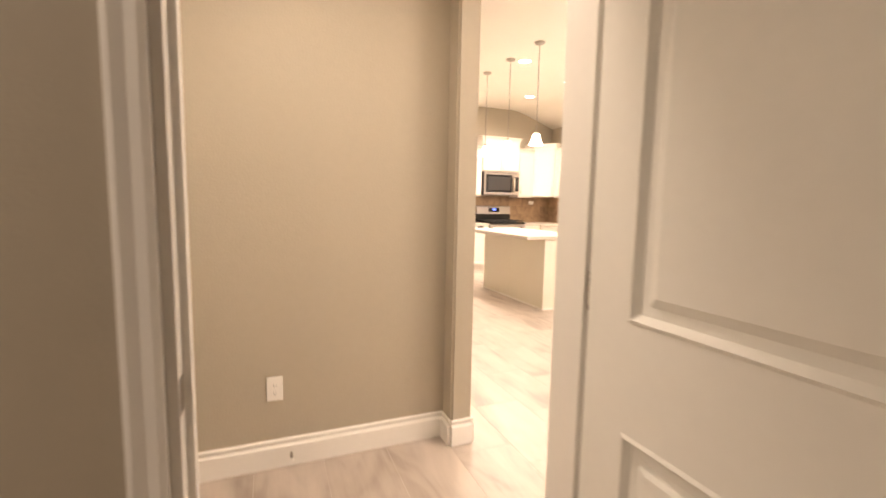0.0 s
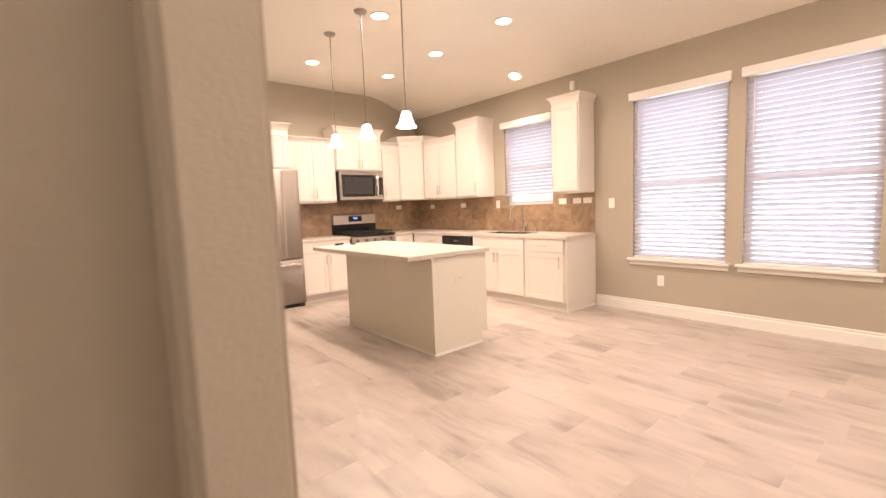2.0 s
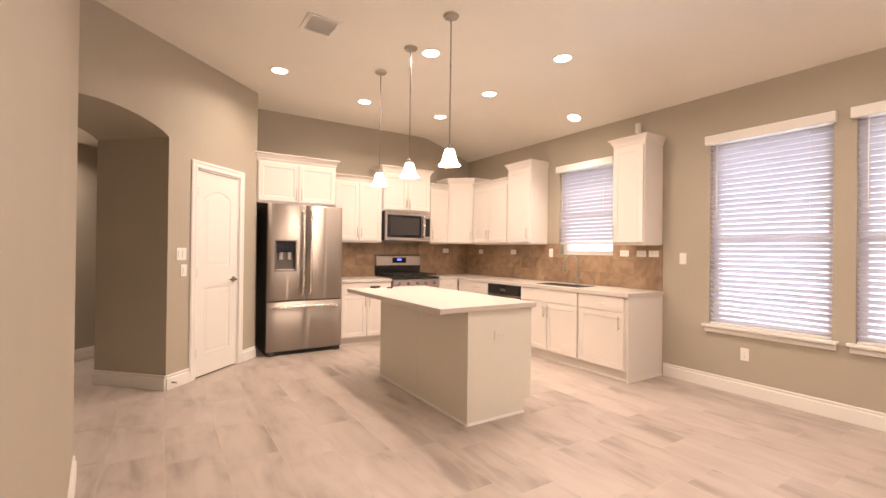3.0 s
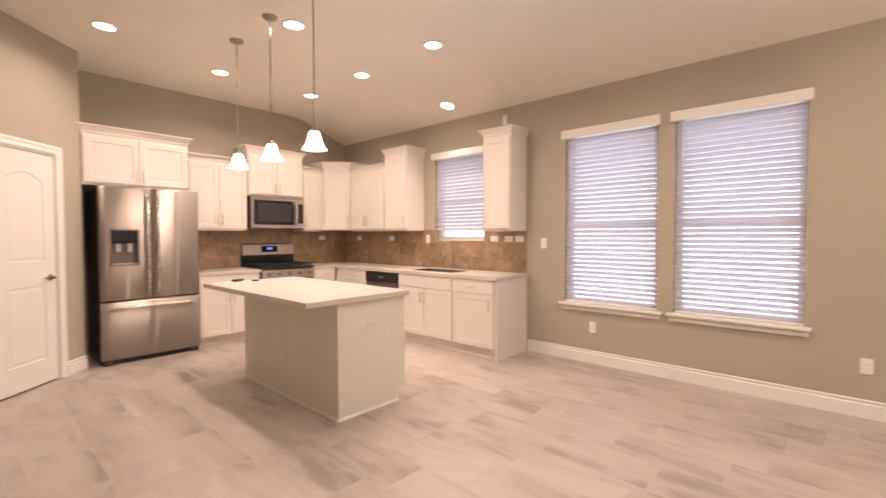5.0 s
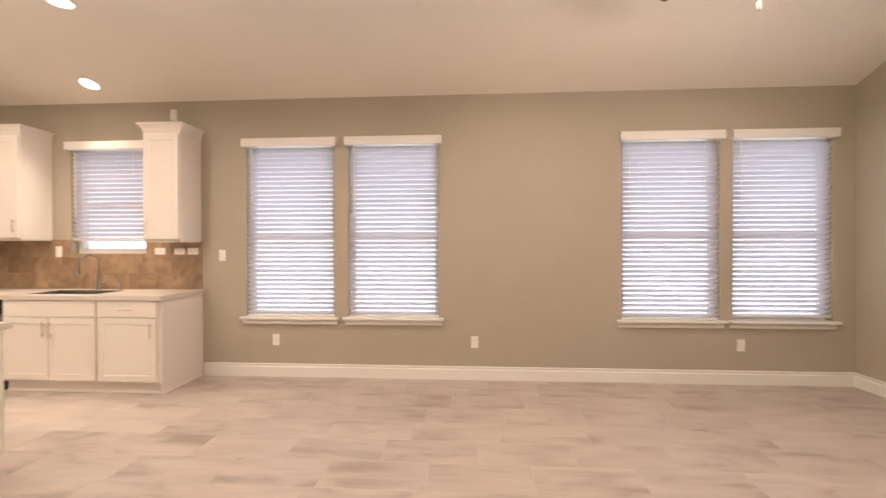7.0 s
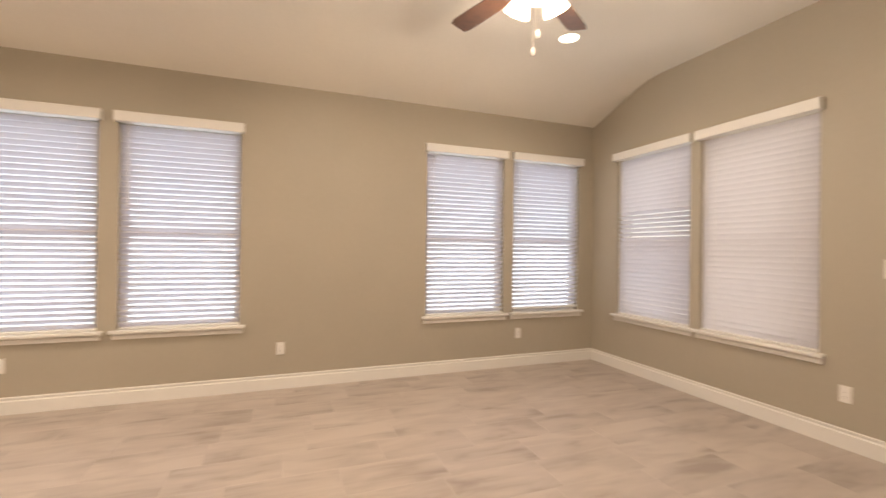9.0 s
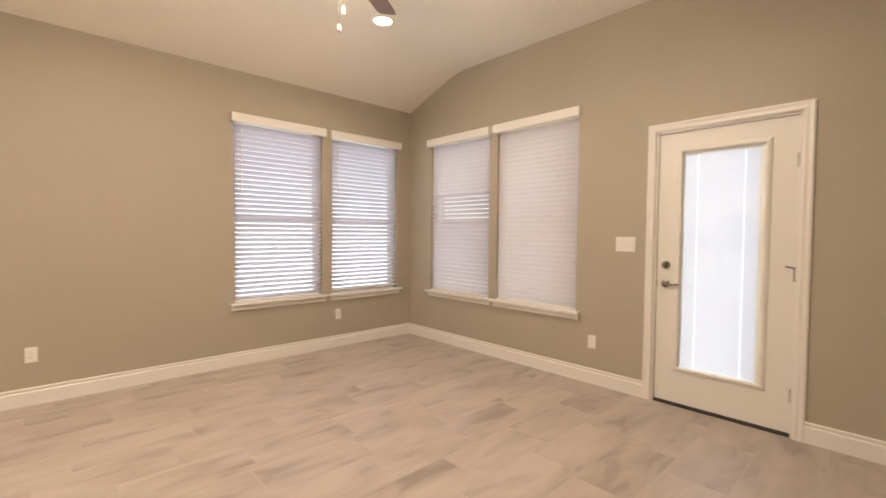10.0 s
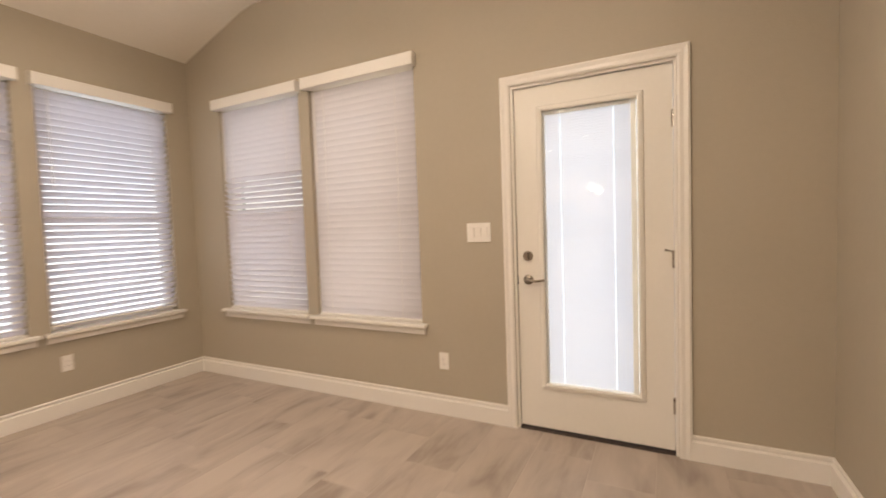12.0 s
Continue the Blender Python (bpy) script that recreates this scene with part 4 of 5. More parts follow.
def bowed(bm, x0, x1, z0, z1, bow, hole=None):
    """A door skin, slightly bowed out, with rounded edges; hole (x0, x1, z0, z1) is left open."""
    n = 16
    xs = sorted({x0 + (x1 - x0) * k / n for k in range(n + 1)} | (set(hole[:2]) if hole else set()))
    zs = sorted({z0, z0 + 0.012, z1 - 0.012, z1} | (set(hole[2:]) if hole else set()))
    def yy(x, z):
        u = (x - x0) / (x1 - x0)
        edge = min(u, 1 - u) * (x1 - x0)
        e = min(edge, min(z - z0, z1 - z) + 0.001)
        return -bow * (1 - (2 * u - 1) ** 2) + 0.010 * max(0.0, 1 - e / 0.012) ** 2
    grid = {(i, k): bm.verts.new((x, yy(x, z), z)) for i, x in enumerate(xs) for k, z in enumerate(zs)}
    for i in range(len(xs) - 1):
        for k in range(len(zs) - 1):
            if hole and hole[0] - 1e-6 <= xs[i] < hole[1] - 1e-6 and hole[2] - 1e-6 <= zs[k] < hole[3] - 1e-6:
                continue
            bm.faces.new((grid[i, k], grid[i + 1, k], grid[i + 1, k + 1], grid[i, k + 1]))
    rim = [(i, 0) for i in range(len(xs))] + [(len(xs) - 1, k) for k in range(1, len(zs))] + \
          [(i, len(zs) - 1) for i in range(len(xs) - 2, -1, -1)] + [(0, k) for k in range(len(zs) - 2, 0, -1)]
    back = [bm.verts.new((xs[i], 0.07, zs[k])) for i, k in rim]
    for q in range(len(rim)):
        bm.faces.new((grid[rim[q]], grid[rim[(q + 1) % len(rim)]], back[(q + 1) % len(rim)], back[q]))
    if not hole:
        bm.faces.new(back)


DX0, DX1, DZ0, DZ1 = 0.085, 0.345, 1.02, 1.405
bm = B()
bowed(bm, 0.002, FW / 2 - 0.003, 0.665, 1.84, 0.010, (DX0, DX1, DZ0, DZ1))
fl = part("fridge_door", bm, STEEL, fr, "brushed stainless door with a dispenser", True)
bm = B()
bowed(bm, FW / 2 + 0.003, FW - 0.002, 0.665, 1.84, 0.010)
fr2 = part("fridge_door", bm, STEEL, fr, "brushed stainless door", True)
bm = B()
bowed(bm, 0.002, FW - 0.002, 0.055, 0.652, 0.012)
fz = part("freezer_drawer", bm, STEEL, fr, "brushed stainless freezer drawer", True)
for x, owner in ((FW / 2 - 0.045, fl), (FW / 2 + 0.045, fr2)):
    bm = B()
    pts = [(x, -0.008, 0.735), (x, -0.035, 0.76), (x, -0.055, 0.86), (x, -0.062, 1.25), (x, -0.055, 1.64), (x, -0.035, 1.74), (x, -0.008, 1.765)]
    pipe(bm, pts, 0.0135, 12)
    part("handle", bm, HANDLE, owner, "curved steel handle", True)
bm = B()
pipe(bm, [(0.06, -0.006, 0.575), (0.085, -0.035, 0.585), (0.20, -0.055, 0.592), (FW / 2, -0.064, 0.596), (FW - 0.20, -0.055, 0.592),
          (FW - 0.085, -0.035, 0.585), (FW - 0.06, -0.006, 0.575)], 0.0135, 12)
part("handle", bm, HANDLE, fz, "curved steel handle", True)
bm = B()
for x0, x1, z0, z1 in ((DX0, DX0 + 0.016, DZ0, DZ1), (DX1 - 0.016, DX1, DZ0, DZ1), (DX0, DX1, DZ0, DZ0 + 0.016), (DX0, DX1, DZ1 - 0.016, DZ1)):
    box(bm, x0, x1, -0.012, 0.055, z0, z1)
box(bm, DX0, DX1, 0.055, 0.062, DZ0, DZ1)
part("dispenser_frame", bm, DISPENSER, fl, "dark grey dispenser recess")
bm = B()
box(bm, DX0 + 0.016, DX1 - 0.016, 0.0, 0.05, DZ1 - 0.15, DZ1 - 0.016, bevel=0.004)
part("dispenser_panel", bm, BLACKGLASS, fl, "black glossy control panel")
for x in (DX0 + 0.08, DX1 - 0.08):
    bm = B()
    box(bm, x - 0.022, x + 0.022, 0.022, 0.03, DZ1 - 0.24, DZ1 - 0.15, bevel=0.004)
    part("paddle", bm, NICKEL, fl)
bm = B()
box(bm, DX0 + 0.018, DX1 - 0.018, 0.0, 0.054, DZ0 + 0.016, DZ0 + 0.026)
part("drip_tray", bm, STEEL, fl)

mw = thing("microwave", "stainless steel over-the-range microwave with a dark window", "microwave", pose(2.572, 6.115, 1.44))
MW, MH = 0.765, 0.435
bm = B()
box(bm, 0, MW, 0.03, 0.40, 0, MH)
part("body", bm, DARK, mw)
bm = B()
for x0, x1, z0, z1 in ((0, MW, MH - 0.055, MH), (0, MW, 0, 0.045), (0, 0.032, 0.045, MH - 0.055), (0.605, MW, 0.045, MH - 0.055)):
    box(bm, x0, x1, 0, 0.03, z0, z1)
bmesh.ops.remove_doubles(bm, verts=bm.verts, dist=1e-5)
part("front_frame", bm, PANEL, mw)
bm = B()
box(bm, 0.033, 0.604, 0.006, 0.029, 0.046, MH - 0.056)
mww = part("window", bm, BLACKGLASS, mw, "black glass window")
bm = B()
box(bm, 0.085, 0.575, 0.0035, 0.0058, 0.085, MH - 0.095, bevel=0.001)
part("window_mesh", bm, material("microwave_mesh", (0.036, 0.033, 0.031), 0.3, grain=0.1, grain_scale=300), mww, "grey perforated screen behind the glass")
bm = B()
box(bm, 0.648, MW - 0.012, -0.003, 0.012, 0.07, MH - 0.09)
part("control_panel", bm, BLACKGLASS, mw, "black keypad panel")
bm = B()
pipe(bm, [(0.635, 0.0, 0.06), (0.628, -0.035, 0.085), (0.622, -0.048, 0.2), (0.628, -0.035, MH - 0.11), (0.635, 0.0, MH - 0.085)], 0.023, 12)
part("handle", bm, CHROME, mw, "curved steel handle", True)
bm = B()
for k in range(10):
    box(bm, 0.05 + k * 0.067, 0.10 + k * 0.067, -0.002, 0.004, MH - 0.022, MH - 0.016)
part("vent_slots", bm, BLACK, mw)

rg = thing("range", "stainless steel gas range with black cooktop and blue clock", "range", pose(2.592, 5.875, 0))
RW = 0.763
bm = B()
box(bm, 0.002, RW - 0.002, 0.03, 0.645, 0.02, 0.895)
part("body", bm, DARK, rg)
bm = B()
box(bm, 0.004, RW - 0.004, 0.0, 0.03, 0.20, 0.74, bevel=0.004)
od = part("oven_door", bm, STEEL, rg)
bm = B()
box(bm, 0.12, RW - 0.12, -0.004, -0.0005, 0.33, 0.60)
part("oven_window", bm, BLACKGLASS, od, "black glass window")
bm = B()
rod(bm, (0.07, -0.045, 0.69), (RW - 0.07, -0.045, 0.69), 0.012)
for x in (0.09, RW - 0.09):
    rod(bm, (x, 0.0, 0.69), (x, -0.045, 0.69), 0.009)
part("handle", bm, HANDLE, od, "steel bar handle", True)
bm = B()
box(bm, 0.004, RW - 0.004, 0.004, 0.03, 0.04, 0.19, bevel=0.004)
part("storage_drawer", bm, STEEL, rg)
bm = B()
sweep(bm, [(-0.03, 0.75), (0.0, 0.75), (0.012, 0.77), (0.0, 0.875), (-0.03, 0.885)], (RW - 0.002, 0.0, 0), (0.002, 0.0, 0))
part("control_strip", bm, PANEL, rg)
for k in range(5):
    bm = B()
    x = 0.09 + k * (RW - 0.18) / 4
    rod(bm, (x, -0.008, 0.82), (x, -0.016, 0.82), 0.024, 0.024, 16)
    rod(bm, (x, -0.016, 0.82), (x, -0.042, 0.823), 0.019, 0.017, 16)
    part("knob", bm, STEEL, rg, "", True)
bm = B()
box(bm, 0.0, RW, -0.004, 0.61, 0.888, 0.912, bevel=0.004)
part("cooktop", bm, BLACK, rg, "black enamelled cooktop")
for k in range(3):
    bm = B()
    a = 0.03 + k * 0.236
    for x in (a, a + 0.110, a + 0.220):
        box(bm, x, x + 0.012, 0.04, 0.56, 0.935, 0.950)
    for y in (0.04, 0.17, 0.30, 0.43, 0.548):
        box(bm, a, a + 0.232, y, y + 0.012, 0.934, 0.948)
    for x in (a, a + 0.22):
        for y in (0.04, 0.548):
            box(bm, x, x + 0.012, y, y + 0.012, 0.911, 0.936)
    part("grate", bm, IRON, rg, "cast iron grate")
for x, y in ((0.15, 0.17), (0.15, 0.43), (0.38, 0.30), (0.61, 0.17), (0.61, 0.43)):
    bm = B()
    lathe(bm, [(0.045, 0.0), (0.045, 0.010), (0.032, 0.012), (0.030, 0.018), (0.01, 0.019)], (x, y, 0.912), 18)
    part("burner", bm, IRON, rg, "", True)
bm = B()
sweep(bm, [(-0.075, 0.905), (-0.012, 0.905), (-0.002, 1.03), (-0.002, 1.06), (-0.075, 1.06)], (RW, 0.575, 0), (0.0, 0.575, 0))
part("backguard_base", bm, BLACK, rg, "black lower backguard")
bm = B()
sweep(bm, [(-0.07, 1.061), (0.0, 1.061), (-0.012, 1.205), (-0.024, 1.222), (-0.07, 1.222)], (RW - 0.001, 0.575, 0), (0.001, 0.575, 0))
part("backguard", bm, PANEL, rg, "stainless control backguard")
bm = B()
box(bm, 0.265, 0.50, 0.566, 0.574, 1.10, 1.185)
part("clock_panel", bm, BLACKGLASS, rg, "black display panel")
bm = B()
box(bm, 0.345, 0.42, 0.5635, 0.5655, 1.135, 1.165)
part("clock_display", bm, DISPLAY, rg, "glowing blue clock display")

dw = thing("dishwasher", "dishwasher with a black control strip and stainless door", "dishwasher", east(5.155, 3.735))
bm = B()
box(bm, 0.006, 0.634, 0.02, 0.58, 0.10, 0.848)
part("body", bm, DARK, dw)
bm = B()
box(bm, 0.006, 0.634, -0.018, 0.02, 0.115, 0.715, bevel=0.003)
part("door_panel", bm, STEEL, dw, "brushed stainless door")
bm = B()
box(bm, 0.006, 0.634, -0.024, 0.02, 0.718, 0.846, bevel=0.004)
part("control_panel", bm, BLACK, dw, "black control strip")
bm = B()
box(bm, 0.27, 0.37, -0.027, -0.0245, 0.765, 0.795)
part("display", bm, NICKEL, dw, "pale display and badge bar")
bm = B()
box(bm, 0.006, 0.634, 0.055, 0.075, 0, 0.099)
part("toe_kick", bm, BLACK, dw)

# ---------------------------------------------------------------- island
isl = thing("kitchen_island", "beige painted kitchen island base with plain panels", "island")
IX0, IX1, IY0, IY1, TOE = 1.757, 2.398, 2.957, 4.482, 0.076
bm = B()
box(bm, IX0 + 0.012, IX1 - 0.003, IY0 + 0.012, IY1, 0.105, 0.846)
box(bm, IX0 + 0.012, IX1 - TOE, IY0 + 0.012, IY1, 0.0, 0.105)
part("body", bm, ISLAND, isl)
for a, b in ((IY0 + 0.014, 3.70), (3.703, IY1)):
    bm = B()
    box(bm, IX0, IX0 + 0.0115, a, b, 0.0, 0.846, bevel=0.0015)
    part("side_panel", bm, ISLAND, isl)
bm = B()
prism(bm, [(IX0, 0.0), (IX1 - TOE, 0.0), (IX1 - TOE, 0.105), (IX1, 0.105), (IX1, 0.846), (IX0, 0.846)], -0.0115, 0.0,
      Matrix.Translation((0, IY0, 0)) @ Matrix.Rotation(radians(90), 4, "X"))
part("end_panel", bm, ISLAND, isl)
bm = B()
box(bm, IX0 - 0.004, IX0 + 0.014, IY0 - 0.004, IY0 + 0.014, 0.001, 0.845, bevel=0.003)
part("corner_trim", bm, ISLAND, isl)
for p0, p1 in (((IX0, IY1), (IX0, IY0)), ((IX0, IY0), (IX1 - TOE, IY0))):
    bm = B()
    sweep(bm, [(0, 0), (0, 0.018), (-0.006, 0.016), (-0.012, 0.008), (-0.012, 0)], (*p0, 0), (*p1, 0))
    part("shoe_moulding", bm, TRIM, isl, "white shoe moulding")
for a, b in ((0, 0.5), (0.5, 1)):
    bm = B()
    m = Matrix.Translation((IX1, IY0 + 0.02, 0)) @ Matrix.Rotation(radians(90), 4, "Z")
    w = IY1 - IY0 - 0.03
    shaker(bm, a * w + 0.006, b * w - 0.006, 0.125, 0.83)
    bmesh.ops.transform(bm, matrix=m, verts=bm.verts)
    part("door", bm, ISLAND, isl)
it = thing("island_worktop", "white speckled quartz island worktop with a wide overhang", "worktop")
bm = B()
box(bm, 1.49, 2.425, 2.925, 4.74, 0.847, 0.887, bevel=0.004)
part("slab", bm, QUARTZ, it)
ob = thing("paper_sheet", "white paper leaflet lying on the island worktop", "paper", pose(1.72, 4.58, 0.8875, 0, 0, 20))
bm = B()
box(bm, -0.10, 0.10, -0.07, 0.07, 0, 0.002)
part("sheet", bm, PLASTIC, ob)
bm = B()
box(bm, -0.07, 0.05, -0.045, 0.03, 0.002, 0.0025)
part("print_bar", bm, material("grey_print", (0.42, 0.40, 0.38), 0.7), ob, "grey printed block")
ob = thing("lockbox", "small dark key lockbox lying on the island", "lockbox", pose(1.775, 4.66, 0.8875, 0, 0, 30))
bm = B()
box(bm, -0.055, 0.055, -0.03, 0.03, 0, 0.022, bevel=0.006)
part("case", bm, BLACK, ob)
ob = thing("key_fob", "small dark key fob lying on the island", "key fob", pose(1.90, 4.57, 0.8875, 0, 0, -15))
bm = B()
box(bm, -0.03, 0.03, -0.018, 0.018, 0, 0.014, bevel=0.005)
part("case", bm, BLACK, ob)
bm = B()
pipe(bm, [(0.03 + 0.014 * (1 - math.cos(k * math.tau / 12)), 0.014 * math.sin(k * math.tau / 12), 0.002) for k in range(13)], 0.0014, 6)
part("ring", bm, CHROME, ob, "", True)


# ---------------------------------------------------------------- lights and fittings
def can_light(x, y):
    t = 19.4 if x > 3.5 else 0
    ob = thing("recessed_light", "round white recessed ceiling light, lit", "ceiling light", pose(x, y, ceiling_z(x), 0, t, 0), "recessed ceiling lights")
    bm = B()
    lathe(bm, [(0.098, -0.001), (0.098, -0.006), (0.090, -0.010), (0.078, -0.008), (0.076, -0.001)], seg=32)
    part("trim_ring", bm, TRIM, ob, "white trim ring", True)
    bm = B()
    lathe(bm, [(0.0755, -0.002), (0.0755, -0.006), (0.03, -0.008), (0.004, -0.0085)], seg=32)
    part("lens", bm, LENS, ob, "glowing lens", True)


# the three added cans get fittings too
for cx, cy in CANS:
    can_light(cx, cy)


def pendant(y):
    ob = thing("pendant_light", "pendant with a bell-shaped frosted glass shade on a nickel rod, lit", "pendant light", pose(1.742, y, -0.015), "island pendants")
    bm = B()
    lathe(bm, [(0.062, ZC + 0.014), (0.062, ZC + 0.007), (0.050, ZC - 0.007), (0.018, ZC - 0.015), (0.010, ZC - 0.017)])
    part("canopy", bm, NICKEL, ob, "", True)
    bm = B()
    rod(bm, (0, 0, 2.14), (0, 0, ZC - 0.015), 0.0062)
    part("rod", bm, NICKEL, ob, "", True)
    for z in (2.42, 2.75):
        bm = B()
        rod(bm, (0, 0, z), (0, 0, z + 0.02), 0.008)
        part("coupling", bm, NICKEL, ob, "", True)
    bm = B()
    lathe(bm, [(0.008, 2.150), (0.020, 2.140), (0.030, 2.118), (0.033, 2.095), (0.030, 2.093)])
    part("socket_cap", bm, NICKEL, ob, "", True)
    bm = B()
    outer = [(0.028, 2.112), (0.038, 2.105), (0.045, 2.080), (0.053, 2.045), (0.064, 2.012), (0.080, 1.990), (0.089, 1.982)]
    inner = [(r - 0.004, z) for r, z in reversed(outer)]
    seg, rings = 28, []
    for r, z in outer + inner:
        rings.append([bm.verts.new((r * math.cos(k * math.tau / seg), r * math.sin(k * math.tau / seg), z)) for k in range(seg)])
    for a, b in zip(rings, rings[1:]):
        for k in range(seg):
            bm.faces.new((a[k], a[(k + 1) % seg], b[(k + 1) % seg], b[k]))
    part("shade", bm, SHADE, ob, "frosted white glass shade, lit", True)


for py in PENDANTS:
    pendant(py)

# ceiling fan
fan = thing("ceiling_fan", "ceiling fan with dark walnut blades and a lit frosted bowl light", "ceiling fan", pose(FAN[0], FAN[1], 0))
bm = B()
lathe(bm, [(0.07, ZC - 0.001), (0.07, ZC - 0.02), (0.05, ZC - 0.055), (0.016, ZC - 0.062)])
part("canopy", bm, NICKEL, fan, "", True)
bm = B()
rod(bm, (0, 0, 2.93), (0, 0, ZC - 0.06), 0.012)
part("downrod", bm, NICKEL, fan, "", True)
bm = B()
lathe(bm, [(0.02, 2.95), (0.085, 2.935), (0.115, 2.90), (0.118, 2.84), (0.095, 2.805), (0.075, 2.78), (0.075, 2.755), (0.02, 2.75)])
part("motor", bm, NICKEL, fan, "brushed nickel motor housing", True)
blade = B()
edge = [(0.20, 0.052), (0.35, 0.062), (0.53, 0.068), (0.65, 0.068), (0.685, 0.057), (0.69, 0.0)]
loop = edge + [(x, -w) for x, w in reversed(edge[:-1])]
prism(blade, loop, -0.004, 0.004, pose(0, 0, 2.81, 11, 0, 0))
blade_me = mesh_of("blade", blade, FANWOOD)
iron = B()
box(iron, 0.07, 0.24, -0.020, 0.020, 2.788, 2.797, bevel=0.003)
iron_me = mesh_of("blade_bracket", iron, NICKEL)
for k in range(5):
    b = new("blade", blade_me)
    b.parent, b.matrix_local = fan, pose(0, 0, 0, 0, 0, 16 + 72 * k)
    c = new("blade_bracket", iron_me)
    c.parent, c.matrix_local = b, Matrix.Identity(4)
bm = B()
lathe(bm, [(0.075, 2.752), (0.13, 2.745), (0.135, 2.725), (0.12, 2.72)])
part("light_fitter", bm, NICKEL, fan, "", True)
for k in range(3):
    a = radians(30 + 120 * k)
    bm = B()
    lathe(bm, [(0.028, 0.0), (0.045, -0.02), (0.062, -0.055), (0.072, -0.09), (0.060, -0.093), (0.02, -0.080)], seg=20,
          m=Matrix.Translation((0.085 * math.cos(a), 0.085 * math.sin(a), 2.72)) @ Matrix.Rotation(a, 4, "Z") @ Matrix.Rotation(radians(-28), 4, "Y"))
    part("shade", bm, SHADE, fan, "frosted glass shade, lit", True)
for x, z in ((0.02, 2.385), (-0.025, 2.46)):
    bm = B()
    rod(bm, (x, 0.01, z + 0.04), (x, 0.01, 2.73), 0.0022, seg=6)
    part("pull_chain", bm, NICKEL, fan)
    bm = B()
    lathe(bm, [(0.002, z + 0.045), (0.008, z + 0.035), (0.011, z + 0.012), (0.008, z), (0.002, z - 0.002)], (x, 0.01, 0), 12)
    part("chain_fob", bm, FOB, fan, "grey pull fob", True)

# ceiling vent
vent = thing("ceiling_vent", "white slatted ceiling air vent", "air vent", pose(0.93, 3.94, ZC, 0, 0, 0))
bm = B()
for x0, x1, y0, y1 in ((-0.14, -0.11, -0.15, 0.15), (0.11, 0.14, -0.15, 0.15), (-0.11, 0.11, -0.15, -0.12), (-0.11, 0.11, 0.12, 0.15)):
    box(bm, x0, x1, y0, y1, -0.009, -0.001)
part("frame", bm, TRIM, vent)
bm = B()
box(bm, -0.11, 0.11, -0.12, 0.12, -0.0025, -0.001)
part("backing", bm, material("vent_grey", (0.72, 0.69, 0.63), 0.7), vent)
sl = B()
box(sl, -0.11, 0.11, -0.0125, 0.0125, -0.001, 0.001, pose(0, 0, -0.008, 14, 0, 0))
sl_me = mesh_of("slat", sl, TRIM)
for k in range(8):
    s = new("slat", sl_me)
    s.parent, s.matrix_local = vent, pose(0, -0.105 + k * 0.03, 0)


def plate(name, label, category, m, gangs, kind, tall=0.115, group="", mat=None):
    """A wall plate: local x along the wall, y out of the room, origin at its middle."""
    ob = thing(name, label, category, m, group)
    w = 0.070 + 0.046 * (gangs - 1)
    bm = B()
    box(bm, -w / 2, w / 2, -0.006, 0.0, -tall / 2, tall / 2, bevel=0.0025)
    part("cover_plate", bm, mat or PLASTIC, ob)
    for g in range(gangs):
        x = (g - (gangs - 1) / 2) * 0.046
        if kind == "switch":
            bm = B()
            box(bm, x - 0.016, x + 0.016, -0.0105, -0.0055, -0.033, 0.033, pose(0, 0, 0, 3, 0, 0), bevel=0.001)
            part("rocker", bm, PLASTIC, ob)
        elif kind == "outlet":
            bm = B()
            box(bm, x - 0.0165, x + 0.0165, -0.008, -0.0055, -0.034, 0.034, bevel=0.001)
            part("receptacle", bm, mat or PLASTIC, ob)
            bm = B()
            for z in (0.017, -0.017):
                for dx in (-0.006, 0.006):
                    box(bm, x + dx - 0.001, x + dx + 0.001, -0.0086, -0.0079, z - 0.004, z + 0.004)
                rod(bm, (x, -0.0086, z - 0.010), (x, -0.0079, z - 0.010), 0.002, seg=8)
            part("slots", bm, SLOT, ob)
    return ob


for y, lab in ((2.20, "below the dining window"), (0.162, "between the window pairs"), (-2.39, "below the corner window")):
    plate("outlet", "white wall outlet " + lab, "outlet", pose(XE, y, 0.378, 0, 0, -90), 1, "outlet", group="wall outlets")
plate("outlet", "white wall outlet beside the patio door", "outlet", pose(1.785, YS, 0.37, 0, 0, 180), 1, "outlet", group="wall outlets")
plate("outlet", "white wall outlet on the living room side wall", "outlet", pose(-0.25, -2.04, 0.40, 0, 0, 90), 1, "outlet", group="wall outlets")
plate("outlet", "white wall outlet in the passage", "outlet", pose(-1.256, 0.76, 0.38), 1, "outlet", group="wall outlets")
plate("light_switch", "white switch beside the dining window", "light switch", pose(XE, 2.77, 1.245, 0, 0, -90), 1, "switch")
plate("light_switch", "white three-gang switch beside the patio door", "light switch", pose(1.505, YS, 1.232, 0, 0, 180), 3, "switch", 0.122)
plate("light_switch", "white two-gang switch beside the pantry door", "light switch", Matrix.Translation((*diag(0.155), 1.235)) @ Matrix.Rotation(radians(45), 4, "Z"), 2, "switch")
plate("light_switch", "white single switch below another beside the pantry door", "light switch", Matrix.Translation((*diag(0.185), 1.08)) @ Matrix.Rotation(radians(45), 4, "Z"), 1, "switch")
